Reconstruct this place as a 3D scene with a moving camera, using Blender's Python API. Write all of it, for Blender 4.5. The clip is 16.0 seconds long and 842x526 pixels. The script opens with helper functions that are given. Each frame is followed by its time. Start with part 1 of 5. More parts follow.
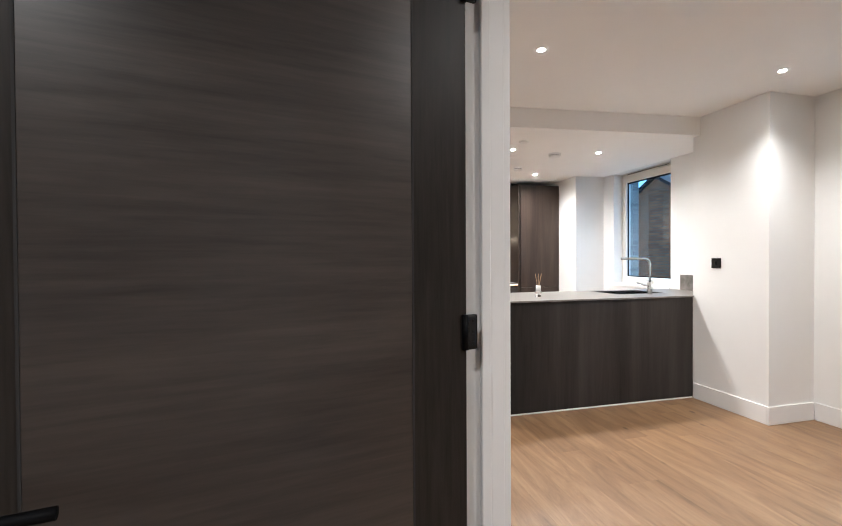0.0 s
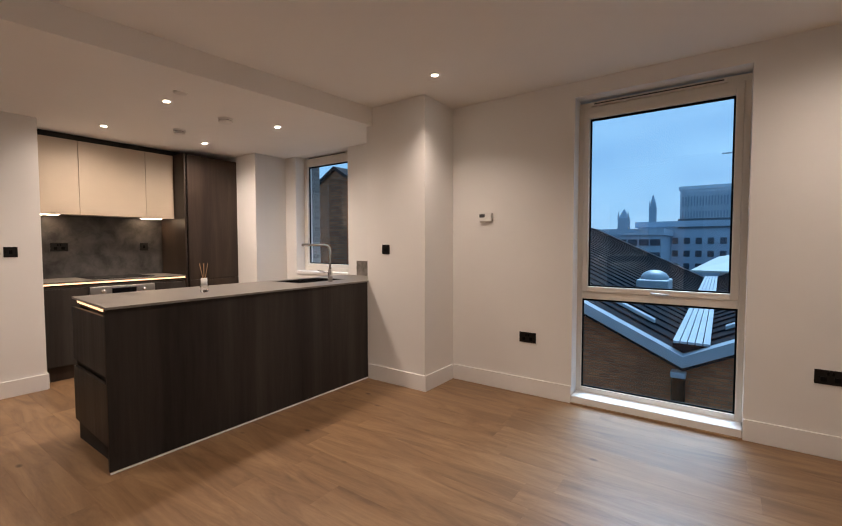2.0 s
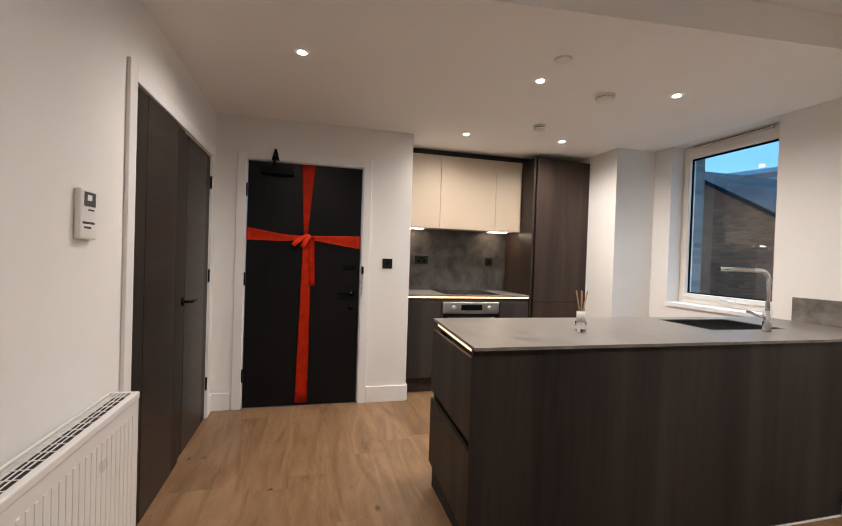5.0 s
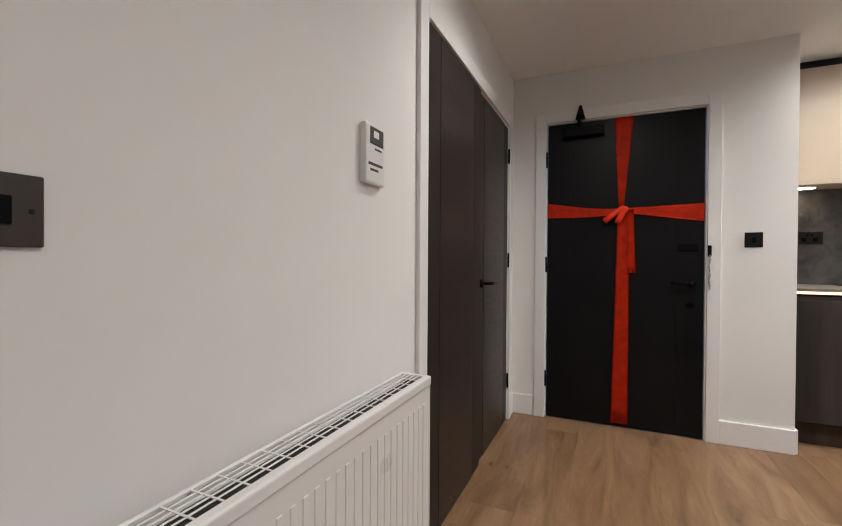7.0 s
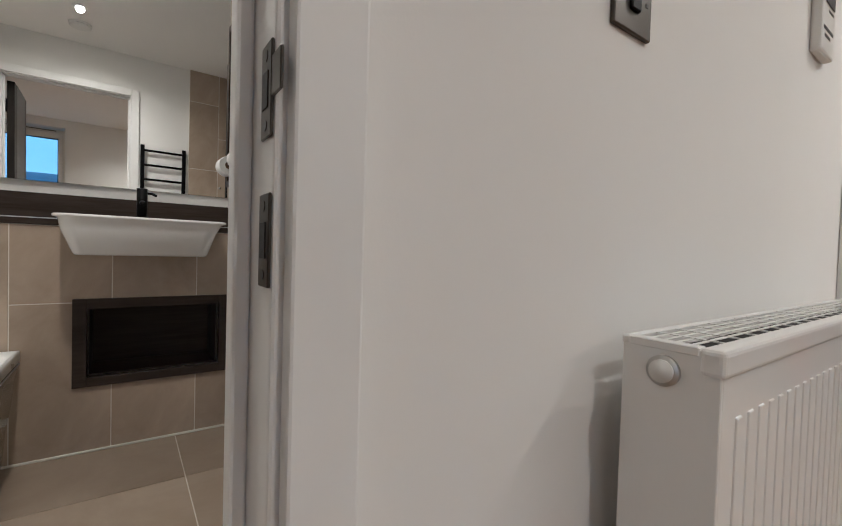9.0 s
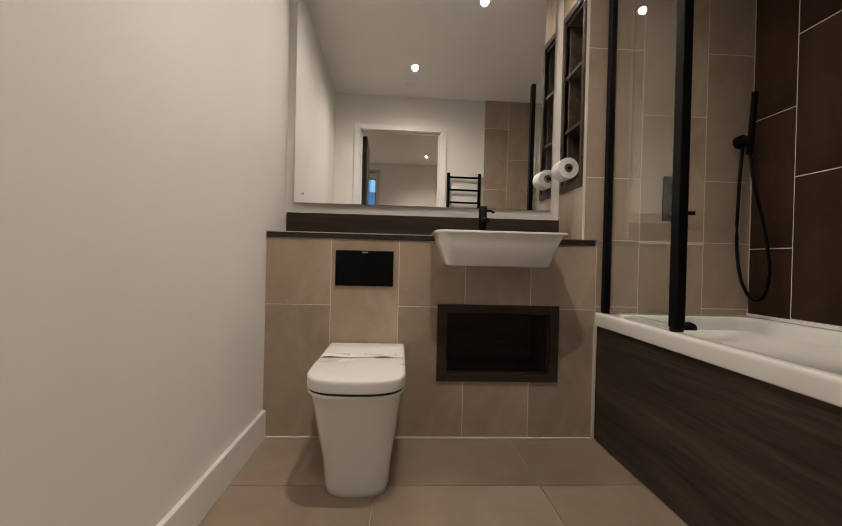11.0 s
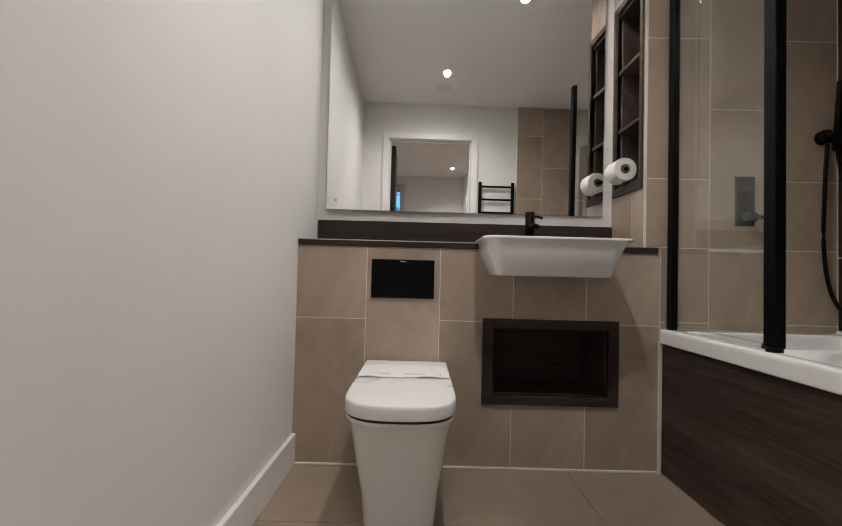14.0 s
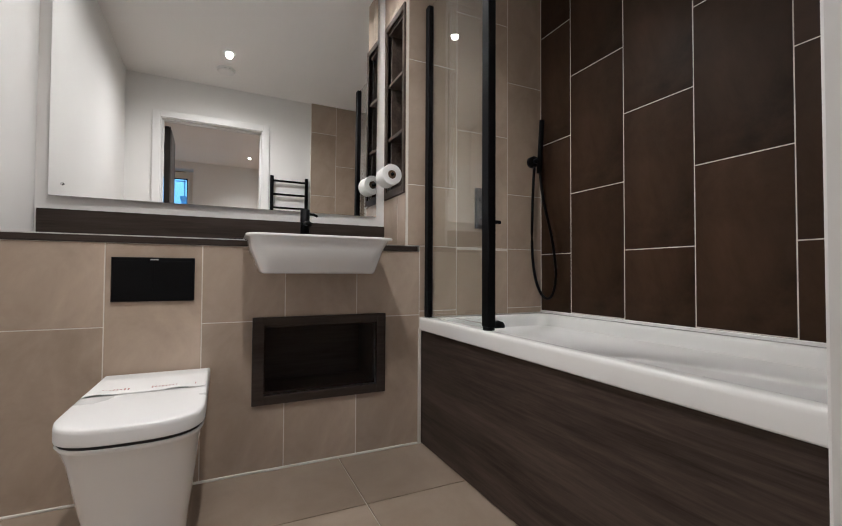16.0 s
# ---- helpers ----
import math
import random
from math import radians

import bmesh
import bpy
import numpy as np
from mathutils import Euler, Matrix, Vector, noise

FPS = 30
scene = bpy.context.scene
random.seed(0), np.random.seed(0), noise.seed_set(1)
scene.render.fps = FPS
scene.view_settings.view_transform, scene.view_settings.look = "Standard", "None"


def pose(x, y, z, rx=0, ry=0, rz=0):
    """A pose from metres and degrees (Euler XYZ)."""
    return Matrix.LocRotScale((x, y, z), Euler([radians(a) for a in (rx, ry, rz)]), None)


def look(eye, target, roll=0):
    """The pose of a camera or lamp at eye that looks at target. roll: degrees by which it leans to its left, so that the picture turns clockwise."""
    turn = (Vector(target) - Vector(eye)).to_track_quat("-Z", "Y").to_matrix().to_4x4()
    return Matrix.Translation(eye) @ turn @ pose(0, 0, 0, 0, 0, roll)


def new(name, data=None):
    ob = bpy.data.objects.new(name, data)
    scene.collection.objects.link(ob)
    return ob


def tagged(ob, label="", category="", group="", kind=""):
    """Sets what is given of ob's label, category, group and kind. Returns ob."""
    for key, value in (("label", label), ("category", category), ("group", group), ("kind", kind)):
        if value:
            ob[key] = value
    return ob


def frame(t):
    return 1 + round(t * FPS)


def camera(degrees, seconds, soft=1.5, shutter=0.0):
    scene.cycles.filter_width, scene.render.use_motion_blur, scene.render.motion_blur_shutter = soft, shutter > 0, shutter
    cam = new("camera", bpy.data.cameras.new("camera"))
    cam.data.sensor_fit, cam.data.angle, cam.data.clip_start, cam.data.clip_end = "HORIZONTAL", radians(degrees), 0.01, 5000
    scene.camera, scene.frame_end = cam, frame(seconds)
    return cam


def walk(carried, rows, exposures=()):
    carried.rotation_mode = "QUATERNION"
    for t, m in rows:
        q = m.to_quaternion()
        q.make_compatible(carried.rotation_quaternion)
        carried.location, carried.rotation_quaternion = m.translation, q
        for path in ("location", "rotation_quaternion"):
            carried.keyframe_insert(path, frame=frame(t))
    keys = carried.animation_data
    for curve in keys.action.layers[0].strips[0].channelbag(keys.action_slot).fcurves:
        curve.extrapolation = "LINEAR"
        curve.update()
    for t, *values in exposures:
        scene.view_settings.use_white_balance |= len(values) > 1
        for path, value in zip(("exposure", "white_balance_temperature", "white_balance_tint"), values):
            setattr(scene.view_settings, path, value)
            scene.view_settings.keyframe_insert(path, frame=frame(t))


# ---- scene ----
cam = camera(90.1, 16.0, soft=1.1)
EXPOSURES = [(0.0, 2.25, 5150, 2), (0.8, 2.0, 5400, 4), (1.5, 1.25, 6350, 11), (2.5, 1.08, 6450, 14), (3.5, 1.3, 6500, 14), (5.0, 1.46, 5700, 6), (7.5, 1.3, 5350, 3), (8.8, 1.41, 5300, 1), (9.5, 1.1, 5600, 4), (10.2, 1.05, 6400, 7), (12.3, 1.3, 5400, 3), (14.5, 1.27, 5350, 4), (16.0, 1.58, 5200, 4)]
PATH = [
    (0, (0.149, -0.268, 1.335), (0.631, 1.672, 1.312), -0.3),
    (0.5, (0.296, -0.114, 1.356), (1.245, 1.645, 1.28), 0.1),
    (1, (0.407, -0.012, 1.342), (1.653, 1.549, 1.259), 0.2),
    (1.5, (0.486, 0.066, 1.29), (1.97, 1.405, 1.214), 0.2),
    (2, (0.556, 0.146, 1.322), (2.182, 1.307, 1.234), -0.1),
    (2.5, (0.602, 0.245, 1.32), (2.274, 1.339, 1.233), -0.0),
    (3, (0.689, 0.388, 1.299), (2.294, 1.579, 1.224), 0.2),
    (3.5, (0.788, 0.563, 1.3), (2.087, 2.083, 1.244), 0.7),
    (4, (0.817, 0.809, 1.291), (1.796, 2.553, 1.251), 1.1),
    (4.5, (0.828, 1.077, 1.3), (1.601, 2.922, 1.274), 1.5),
    (5, (0.786, 1.367, 1.331), (1.289, 3.302, 1.303), 1.9),
    (5.2, (0.74, 1.468, 1.343), (1.082, 3.438, 1.31), 1.8),
    (7.3, (0.614, 2.027, 1.08), (-0.3, 3.806, 1.044), 0.7),
    (7.5, (0.573, 2.004, 1.044), (-0.397, 3.752, 0.991), 1.0),
    (8, (0.471, 1.923, 0.969), (-0.697, 3.546, 0.915), 0.5),
    (8.5, (0.37, 1.829, 0.895), (-0.988, 3.296, 0.848), 0.5),
    (9, (0.305, 1.725, 0.855), (-1.33, 2.876, 0.803), 1.7),
    (9.5, (0.23, 1.607, 0.84), (-1.583, 2.45, 0.771), 1.4),
    (10, (0.174, 1.514, 0.839), (-1.762, 2.013, 0.775), 1.5),
    (12.5, (0.003, 1.243, 0.803), (-1.995, 1.163, 0.825), 1.7),
    (13, (-0.031, 1.223, 0.803), (-2.027, 1.091, 0.824), 1.7),
    (13.5, (-0.047, 1.245, 0.803), (-2.042, 1.106, 0.838), 1.6),
    (14, (-0.067, 1.288, 0.803), (-2.066, 1.288, 0.859), 1.5),
    (14.5, (-0.083, 1.337, 0.803), (-2.061, 1.624, 0.867), 1.1),
    (15, (-0.065, 1.377, 0.824), (-1.979, 1.955, 0.88), 0.6),
    (15.5, (-0.057, 1.415, 0.831), (-1.91, 2.165, 0.887), 0.5),
    (16, (-0.004, 1.445, 0.81), (-1.813, 2.295, 0.861), 0.3),
]
WALK = [(t, look(eye, target, roll)) for t, eye, target, roll in PATH]
walk(cam, WALK, EXPOSURES)

# ---- light ----
world = bpy.data.worlds.new("sky")
scene.world = world
world.use_nodes = True
wn = world.node_tree.nodes
sky = wn.new("ShaderNodeTexSky")
sky.sky_type = "NISHITA"
sky.sun_disc = False
sky.sun_elevation, sky.sun_rotation = radians(50), radians(90)
sky.air_density, sky.dust_density, sky.ozone_density = 1.0, 1.5, 3.0
# low cloud at dusk: a soft blue-grey veil over most of the sky
links = world.node_tree.links
where = wn.new("ShaderNodeTexCoord")
flat = wn.new("ShaderNodeMapping")
flat.inputs["Scale"].default_value = (1.0, 1.0, 3.2)
cloud = wn.new("ShaderNodeTexNoise")
cloud.inputs["Scale"].default_value, cloud.inputs["Detail"].default_value = 3.0, 5.0
cloud.inputs["Roughness"].default_value = 0.5
tint = wn.new("ShaderNodeValToRGB")
tint.color_ramp.elements[0].position, tint.color_ramp.elements[0].color = 0.35, (0.54, 1.48, 2.65, 1)
tint.color_ramp.elements[1].position, tint.color_ramp.elements[1].color = 0.68, (0.86, 1.98, 3.10, 1)
veil = wn.new("ShaderNodeMix")
veil.data_type = "RGBA"
veil.inputs[0].default_value = 0.95
links.new(where.outputs["Generated"], flat.inputs[0])
links.new(flat.outputs[0], cloud.inputs["Vector"])
links.new(cloud.outputs["Fac"], tint.inputs[0])
links.new(sky.outputs[0], veil.inputs[6])
links.new(tint.outputs[0], veil.inputs[7])
links.new(veil.outputs[2], wn["Background"].inputs[0])
wn["Background"].inputs[1].default_value = 0.15
sun = new("sun", bpy.data.lights.new("sun", "SUN"))
sun.data.energy, sun.data.angle, sun.data.color = 1.5, radians(30), (0.50, 0.76, 1.0)
sun.matrix_world = pose(0, 0, 40, 40, 0, 90)
WARM = (1.0, 0.815, 0.665)
LAMP, LAMP_BATH = 27.0, 15.5
BED_DOOR_TURN, MIRROR_TURN, MIRROR_LEAN = 11.0, 0.9, -0.5

# ---- building helpers ----
def box(bm, x0, x1, y0, y1, z0, z1, bev=0.0, seg=1):
    """A box between two corners, with rounded edges."""
    r = bmesh.ops.create_cube(bm, size=1.0)
    for v in r["verts"]:
        v.co = Vector(((x0 + x1) / 2 + v.co.x * (x1 - x0), (y0 + y1) / 2 + v.co.y * (y1 - y0), (z0 + z1) / 2 + v.co.z * (z1 - z0)))
    if bev:
        edges = list({e for v in r["verts"] for e in v.link_edges})
        bmesh.ops.bevel(bm, geom=edges, offset=bev, segments=seg, profile=0.5, affect="EDGES")
    return bm


def B(x0, x1, y0, y1, z0, z1, bev=0.0, seg=1):
    return box(bmesh.new(), x0, x1, y0, y1, z0, z1, bev, seg)


def cyl(bm, a, b, r, r2=None, n=20, caps=True):
    """A round bar from a to b."""
    a, b = Vector(a), Vector(b)
    d = b - a
    m = Matrix.Translation((a + b) / 2) @ d.to_track_quat("Z", "Y").to_matrix().to_4x4()
    bmesh.ops.create_cone(bm, cap_ends=caps, segments=n, radius1=r, radius2=r if r2 is None else r2, depth=d.length, matrix=m)
    return bm


def C(a, b, r, r2=None, n=20):
    return cyl(bmesh.new(), a, b, r, r2, n)


def tube(points, r, n=10):
    """A bent bar through points, as one mesh."""
    bm = bmesh.new()
    pts = [Vector(p) for p in points]
    rings = []
    for i, p in enumerate(pts):
        d = (pts[min(i + 1, len(pts) - 1)] - pts[max(i - 1, 0)]).normalized()
        q = d.to_track_quat("Z", "Y")
        rings.append([bm.verts.new(p + q @ Vector((r * math.cos(2 * math.pi * k / n), r * math.sin(2 * math.pi * k / n), 0))) for k in range(n)])
    for a, b in zip(rings, rings[1:]):
        for k in range(n):
            bm.faces.new((a[k], a[(k + 1) % n], b[(k + 1) % n], b[k]))
    bm.faces.new(rings[0][::-1])
    bm.faces.new(rings[-1])
    return bm


def prism(pts, axis, lo, hi, bev=0.0, seg=2):
    """A flat outline drawn out along an axis (0 x, 1 y, 2 z)."""
    bm = bmesh.new()
    def at(p, w):
        v = list(p)
        v.insert(axis, w)
        return v
    a = [bm.verts.new(at(p, lo)) for p in pts]
    b = [bm.verts.new(at(p, hi)) for p in pts]
    bm.faces.new(a)
    bm.faces.new(b[::-1])
    for i in range(len(pts)):
        j = (i + 1) % len(pts)
        bm.faces.new((a[j], a[i], b[i], b[j]))
    bmesh.ops.recalc_face_normals(bm, faces=bm.faces)
    if bev:
        bmesh.ops.bevel(bm, geom=list(bm.edges), offset=bev, segments=seg, profile=0.5, affect="EDGES")
    return bm


def loft(rings, close=True):
    """A skin over rings of points of equal count."""
    bm = bmesh.new()
    vs = [[bm.verts.new(p) for p in ring] for ring in rings]
    n = len(vs[0])
    for a, b in zip(vs, vs[1:]):
        for k in range(n):
            bm.faces.new((a[k], a[(k + 1) % n], b[(k + 1) % n], b[k]))
    if close:
        bm.faces.new(vs[0][::-1])
        bm.faces.new(vs[-1])
    bmesh.ops.recalc_face_normals(bm, faces=bm.faces)
    return bm


def mesh_of(name, bm, material, smooth=False):
    me = bpy.data.meshes.new(name)
    for f in bm.faces:
        f.smooth = smooth
    bm.to_mesh(me)
    bm.free()
    me.materials.append(material)
    return me


def base_of(ob):
    v = Vector((0, 0, 0))
    while ob:
        v += ob.location
        ob = ob.parent
    return v


def part(name, bm, material, parent, label="", smooth=False, local=False):
    """One mesh object under a thing or a part. The mesh is given in world places unless local."""
    if not local:
        bmesh.ops.translate(bm, verts=bm.verts, vec=-base_of(parent))
    ob = new(name, mesh_of(name, bm, material, smooth))
    ob.parent = parent
    if label:
        ob["label"] = label
    return ob


def thing(name, label, category, at=(0, 0, 0), group="", turn=0.0):
    ob = new(name)
    ob.empty_display_size = 0.05
    ob.location = at
    ob.rotation_euler = (0, 0, radians(turn))
    return tagged(ob, label, category, group)


def structure(name, bm, material, label, category):
    ob = new(name, mesh_of(name, bm, material))
    return tagged(ob, label, category, kind="structure")


# ---- materials ----
def material(name):
    m = bpy.data.materials.new(name)
    m.use_nodes = True
    nt = m.node_tree
    return m, nt, nt.nodes["Principled BSDF"]


def coords(nt, stretch=(1, 1, 1)):
    tc = nt.nodes.new("ShaderNodeTexCoord")
    mp = nt.nodes.new("ShaderNodeMapping")
    mp.inputs["Scale"].default_value = stretch
    nt.links.new(tc.outputs["Object"], mp.inputs[0])
    return mp.outputs[0]


def noise_node(nt, co, scale, detail=4.0, rough=0.55, distortion=0.0):
    n = nt.nodes.new("ShaderNodeTexNoise")
    n.inputs["Scale"].default_value, n.inputs["Detail"].default_value = scale, detail
    n.inputs["Roughness"].default_value, n.inputs["Distortion"].default_value = rough, distortion
    nt.links.new(co, n.inputs["Vector"])
    return n.outputs["Fac"]


def ramp(nt, fac, *stops):
    r = nt.nodes.new("ShaderNodeValToRGB")
    els = r.color_ramp.elements
    while len(els) < len(stops):
        els.new(0.5)
    for e, (p, c) in zip(els, stops):
        e.position, e.color = p, (*c, 1)
    nt.links.new(fac, r.inputs[0])
    return r.outputs[0]


def mixed(nt, fac, a, b, mode="MIX"):
    n = nt.nodes.new("ShaderNodeMix")
    n.data_type, n.blend_type = "RGBA", mode
    for sock, v in ((n.inputs[0], fac), (n.inputs[6], a), (n.inputs[7], b)):
        if isinstance(v, (int, float)):
            sock.default_value = v
        elif isinstance(v, tuple):
            sock.default_value = (*v, 1)
        else:
            nt.links.new(v, sock)
    return n.outputs[2]


def bump(nt, bsdf, height, strength, distance=0.002):
    b = nt.nodes.new("ShaderNodeBump")
    b.inputs["Strength"].default_value, b.inputs["Distance"].default_value = strength, distance
    nt.links.new(height, b.inputs["Height"])
    nt.links.new(b.outputs[0], bsdf.inputs["Normal"])


def plain(name, colour, rough, metal=0.0, vary=0.06, scale=3.0, grain=120.0, relief=0.08, coat=0.0, spec=0.5):
    """A painted, cast or moulded surface with soft blotches and a fine grain."""
    m, nt, b = material(name)
    co = coords(nt)
    big, fine = noise_node(nt, co, scale), noise_node(nt, co, grain, 2.0)
    lo, hi = (tuple(max(0.0, c * k) for c in colour) for k in (1 - vary, min(1 + vary, 1 / max(colour))))
    nt.links.new(ramp(nt, big, (0.3, lo), (0.7, hi)), b.inputs["Base Color"])
    nt.links.new(ramp(nt, big, (0.3, (rough * 0.9,) * 3), (0.7, (min(1, rough * 1.1),) * 3)), b.inputs["Roughness"])
    b.inputs["Metallic"].default_value = metal
    b.inputs["Coat Weight"].default_value = coat
    b.inputs["Specular IOR Level"].default_value = spec
    if relief:
        bump(nt, b, fine, relief, 0.0015)
    return m


def wood(name, dark, mid, light, grain, rough=0.45, scale=1.0, relief=0.12, random=False, spread=0.25, spec=0.3, contrast=0.55):
    """Wood with its grain along one axis: 'x', 'y' or 'z'."""
    m, nt, b = material(name)
    stretch = {"x": (0.06, 1, 1), "y": (1, 0.06, 1), "z": (1, 1, 0.06)}[grain]
    co = coords(nt, stretch)
    if random:
        info, add = nt.nodes.new("ShaderNodeObjectInfo"), nt.nodes.new("ShaderNodeVectorMath")
        mul = nt.nodes.new("ShaderNodeMath")
        mul.operation = "MULTIPLY"
        mul.inputs[1].default_value = 37.0
        nt.links.new(info.outputs["Random"], mul.inputs[0])
        nt.links.new(co, add.inputs[0])
        nt.links.new(mul.outputs[0], add.inputs[1])
        co = add.outputs[0]
    broad = noise_node(nt, co, 7.0 * scale, 5.0, 0.6, 0.6)
    fine = noise_node(nt, co, 70.0 * scale, 6.0, 0.7, 0.3)
    col = ramp(nt, broad, (0.28, dark), (0.5, mid), (0.74, light))
    b.inputs["Specular IOR Level"].default_value = spec
    col = mixed(nt, contrast, col, ramp(nt, fine, (0.3, dark), (0.7, light)), "MIX")
    if random:
        tone = ramp(nt, info.outputs["Random"], (0.0, (1 - spread,) * 3), (1.0, (1.0, 1.0, 1.0)))
        col = mixed(nt, 1.0, col, tone, "MULTIPLY")
    nt.links.new(col, b.inputs["Base Color"])
    nt.links.new(ramp(nt, fine, (0.2, (rough * 0.8,) * 3), (0.8, (min(1.0, rough * 1.2),) * 3)), b.inputs["Roughness"])
    bump(nt, b, fine, relief, 0.001)
    return m


def oak():
    """Brown oak boards: soft cathedral grain, a few dark knots, each board of its own tone."""
    m, nt, b = material("oak_floor")
    co = coords(nt, (1, 0.16, 1))
    info, add, mul = nt.nodes.new("ShaderNodeObjectInfo"), nt.nodes.new("ShaderNodeVectorMath"), nt.nodes.new("ShaderNodeMath")
    mul.operation = "MULTIPLY"
    mul.inputs[1].default_value = 53.0
    nt.links.new(info.outputs["Random"], mul.inputs[0])
    nt.links.new(co, add.inputs[0])
    nt.links.new(mul.outputs[0], add.inputs[1])
    broad = noise_node(nt, add.outputs[0], 6.5, 6.0, 0.62, 1.6)
    fine = noise_node(nt, add.outputs[0], 85.0, 5.0, 0.7, 0.4)
    col = ramp(nt, broad, (0.30, (0.118, 0.061, 0.026)), (0.48, (0.232, 0.133, 0.063)), (0.70, (0.345, 0.215, 0.110)))
    col = mixed(nt, 0.22, col, ramp(nt, fine, (0.3, (0.18, 0.095, 0.045)), (0.7, (0.43, 0.275, 0.155))))
    sp = nt.nodes.new("ShaderNodeVectorMath")
    nt.links.new(coords(nt, (1, 0.55, 1)), sp.inputs[0])
    nt.links.new(mul.outputs[0], sp.inputs[1])
    vo = nt.nodes.new("ShaderNodeTexVoronoi")
    vo.inputs["Scale"].default_value = 4.4
    nt.links.new(sp.outputs[0], vo.inputs["Vector"])
    knot_ = ramp(nt, vo.outputs["Distance"], (0.03, (0.22, 0.16, 0.13)), (0.085, (1.0, 1.0, 1.0)))
    col = mixed(nt, 0.85, col, knot_, "MULTIPLY")
    tone = ramp(nt, info.outputs["Random"], (0.0, (0.87, 0.865, 0.86)), (1.0, (1.0, 1.0, 1.0)))
    nt.links.new(mixed(nt, 1.0, col, tone, "MULTIPLY"), b.inputs["Base Color"])
    nt.links.new(ramp(nt, fine, (0.2, (0.36,) * 3), (0.8, (0.5,) * 3)), b.inputs["Roughness"])
    b.inputs["Specular IOR Level"].default_value = 0.5
    bump(nt, b, fine, 0.10, 0.001)
    return m


def stone(name, lo, hi, rough, scale=4.0, random=False, relief=0.06, spread=0.12, spec=0.4):
    """Clouded stone or fired tile."""
    m, nt, b = material(name)
    co = coords(nt)
    b.inputs["Specular IOR Level"].default_value = spec
    cloud, fine = noise_node(nt, co, scale, 6.0, 0.65, 0.4), noise_node(nt, co, 90.0, 3.0)
    col = ramp(nt, cloud, (0.32, lo), (0.68, hi))
    if random:
        info = nt.nodes.new("ShaderNodeObjectInfo")
        col = mixed(nt, 1.0, col, ramp(nt, info.outputs["Random"], (0.0, (1 - spread,) * 3), (1.0, (1.0, 1.0, 1.0))), "MULTIPLY")
    nt.links.new(col, b.inputs["Base Color"])
    nt.links.new(ramp(nt, cloud, (0.3, (rough * 0.8,) * 3), (0.7, (rough * 1.2,) * 3)), b.inputs["Roughness"])
    bump(nt, b, fine, relief, 0.001)
    return m


def glowing(name, colour, strength):
    m, nt, b = material(name)
    b.inputs["Base Color"].default_value = (0.8, 0.8, 0.8, 1)
    b.inputs["Emission Color"].default_value = (*colour, 1)
    b.inputs["Emission Strength"].default_value = strength
    return m


def brickwork(name, a, b_, mortar, scale=1.0, turn=0):
    """Brick courses at real size, for walls seen from afar."""
    m, nt, b = material(name)
    tc = nt.nodes.new("ShaderNodeTexCoord")
    mp = nt.nodes.new("ShaderNodeMapping")
    mp.inputs["Rotation"].default_value = (radians(90), 0, radians(turn)) if turn == 0 else (radians(90), radians(0), radians(turn))
    nt.links.new(tc.outputs["Object"], mp.inputs[0])
    sep, comb = nt.nodes.new("ShaderNodeSeparateXYZ"), nt.nodes.new("ShaderNodeCombineXYZ")
    add = nt.nodes.new("ShaderNodeMath")
    nt.links.new(tc.outputs["Object"], sep.inputs[0])
    nt.links.new(sep.outputs[0], add.inputs[0])
    nt.links.new(sep.outputs[1], add.inputs[1])
    nt.links.new(add.outputs[0], comb.inputs[0])
    nt.links.new(sep.outputs[2], comb.inputs[1])
    br = nt.nodes.new("ShaderNodeTexBrick")
    br.inputs["Scale"].default_value = 1.0
    br.inputs["Brick Width"].default_value, br.inputs["Row Height"].default_value = 0.225 * scale, 0.075 * scale
    br.inputs["Mortar Size"].default_value, br.inputs["Bias"].default_value = 0.008 * scale, -0.1
    br.inputs["Color1"].default_value, br.inputs["Color2"].default_value, br.inputs["Mortar"].default_value = (*a, 1), (*b_, 1), (*mortar, 1)
    nt.links.new(comb.outputs[0], br.inputs["Vector"])
    blot = noise_node(nt, tc.outputs["Object"], 0.7, 5.0)
    col = mixed(nt, 1.0, br.outputs["Color"], ramp(nt, blot, (0.3, (0.62, 0.6, 0.6)), (0.7, (1, 1, 1))), "MULTIPLY")
    nt.links.new(col, b.inputs["Base Color"])
    b.inputs["Roughness"].default_value = 0.9
    inv = nt.nodes.new("ShaderNodeMath")
    inv.operation = "SUBTRACT"
    inv.inputs[0].default_value = 1.0
    nt.links.new(br.outputs["Fac"], inv.inputs[1])
    bump(nt, b, inv.outputs[0], 0.6, 0.01)
    return m


def glass_of(name, tint, rough=0.0):
    m, nt, b = material(name)
    b.inputs["Base Color"].default_value = (*tint, 1)
    b.inputs["Roughness"].default_value = rough
    b.inputs["Transmission Weight"].default_value = 1.0
    b.inputs["IOR"].default_value = 1.45
    return m


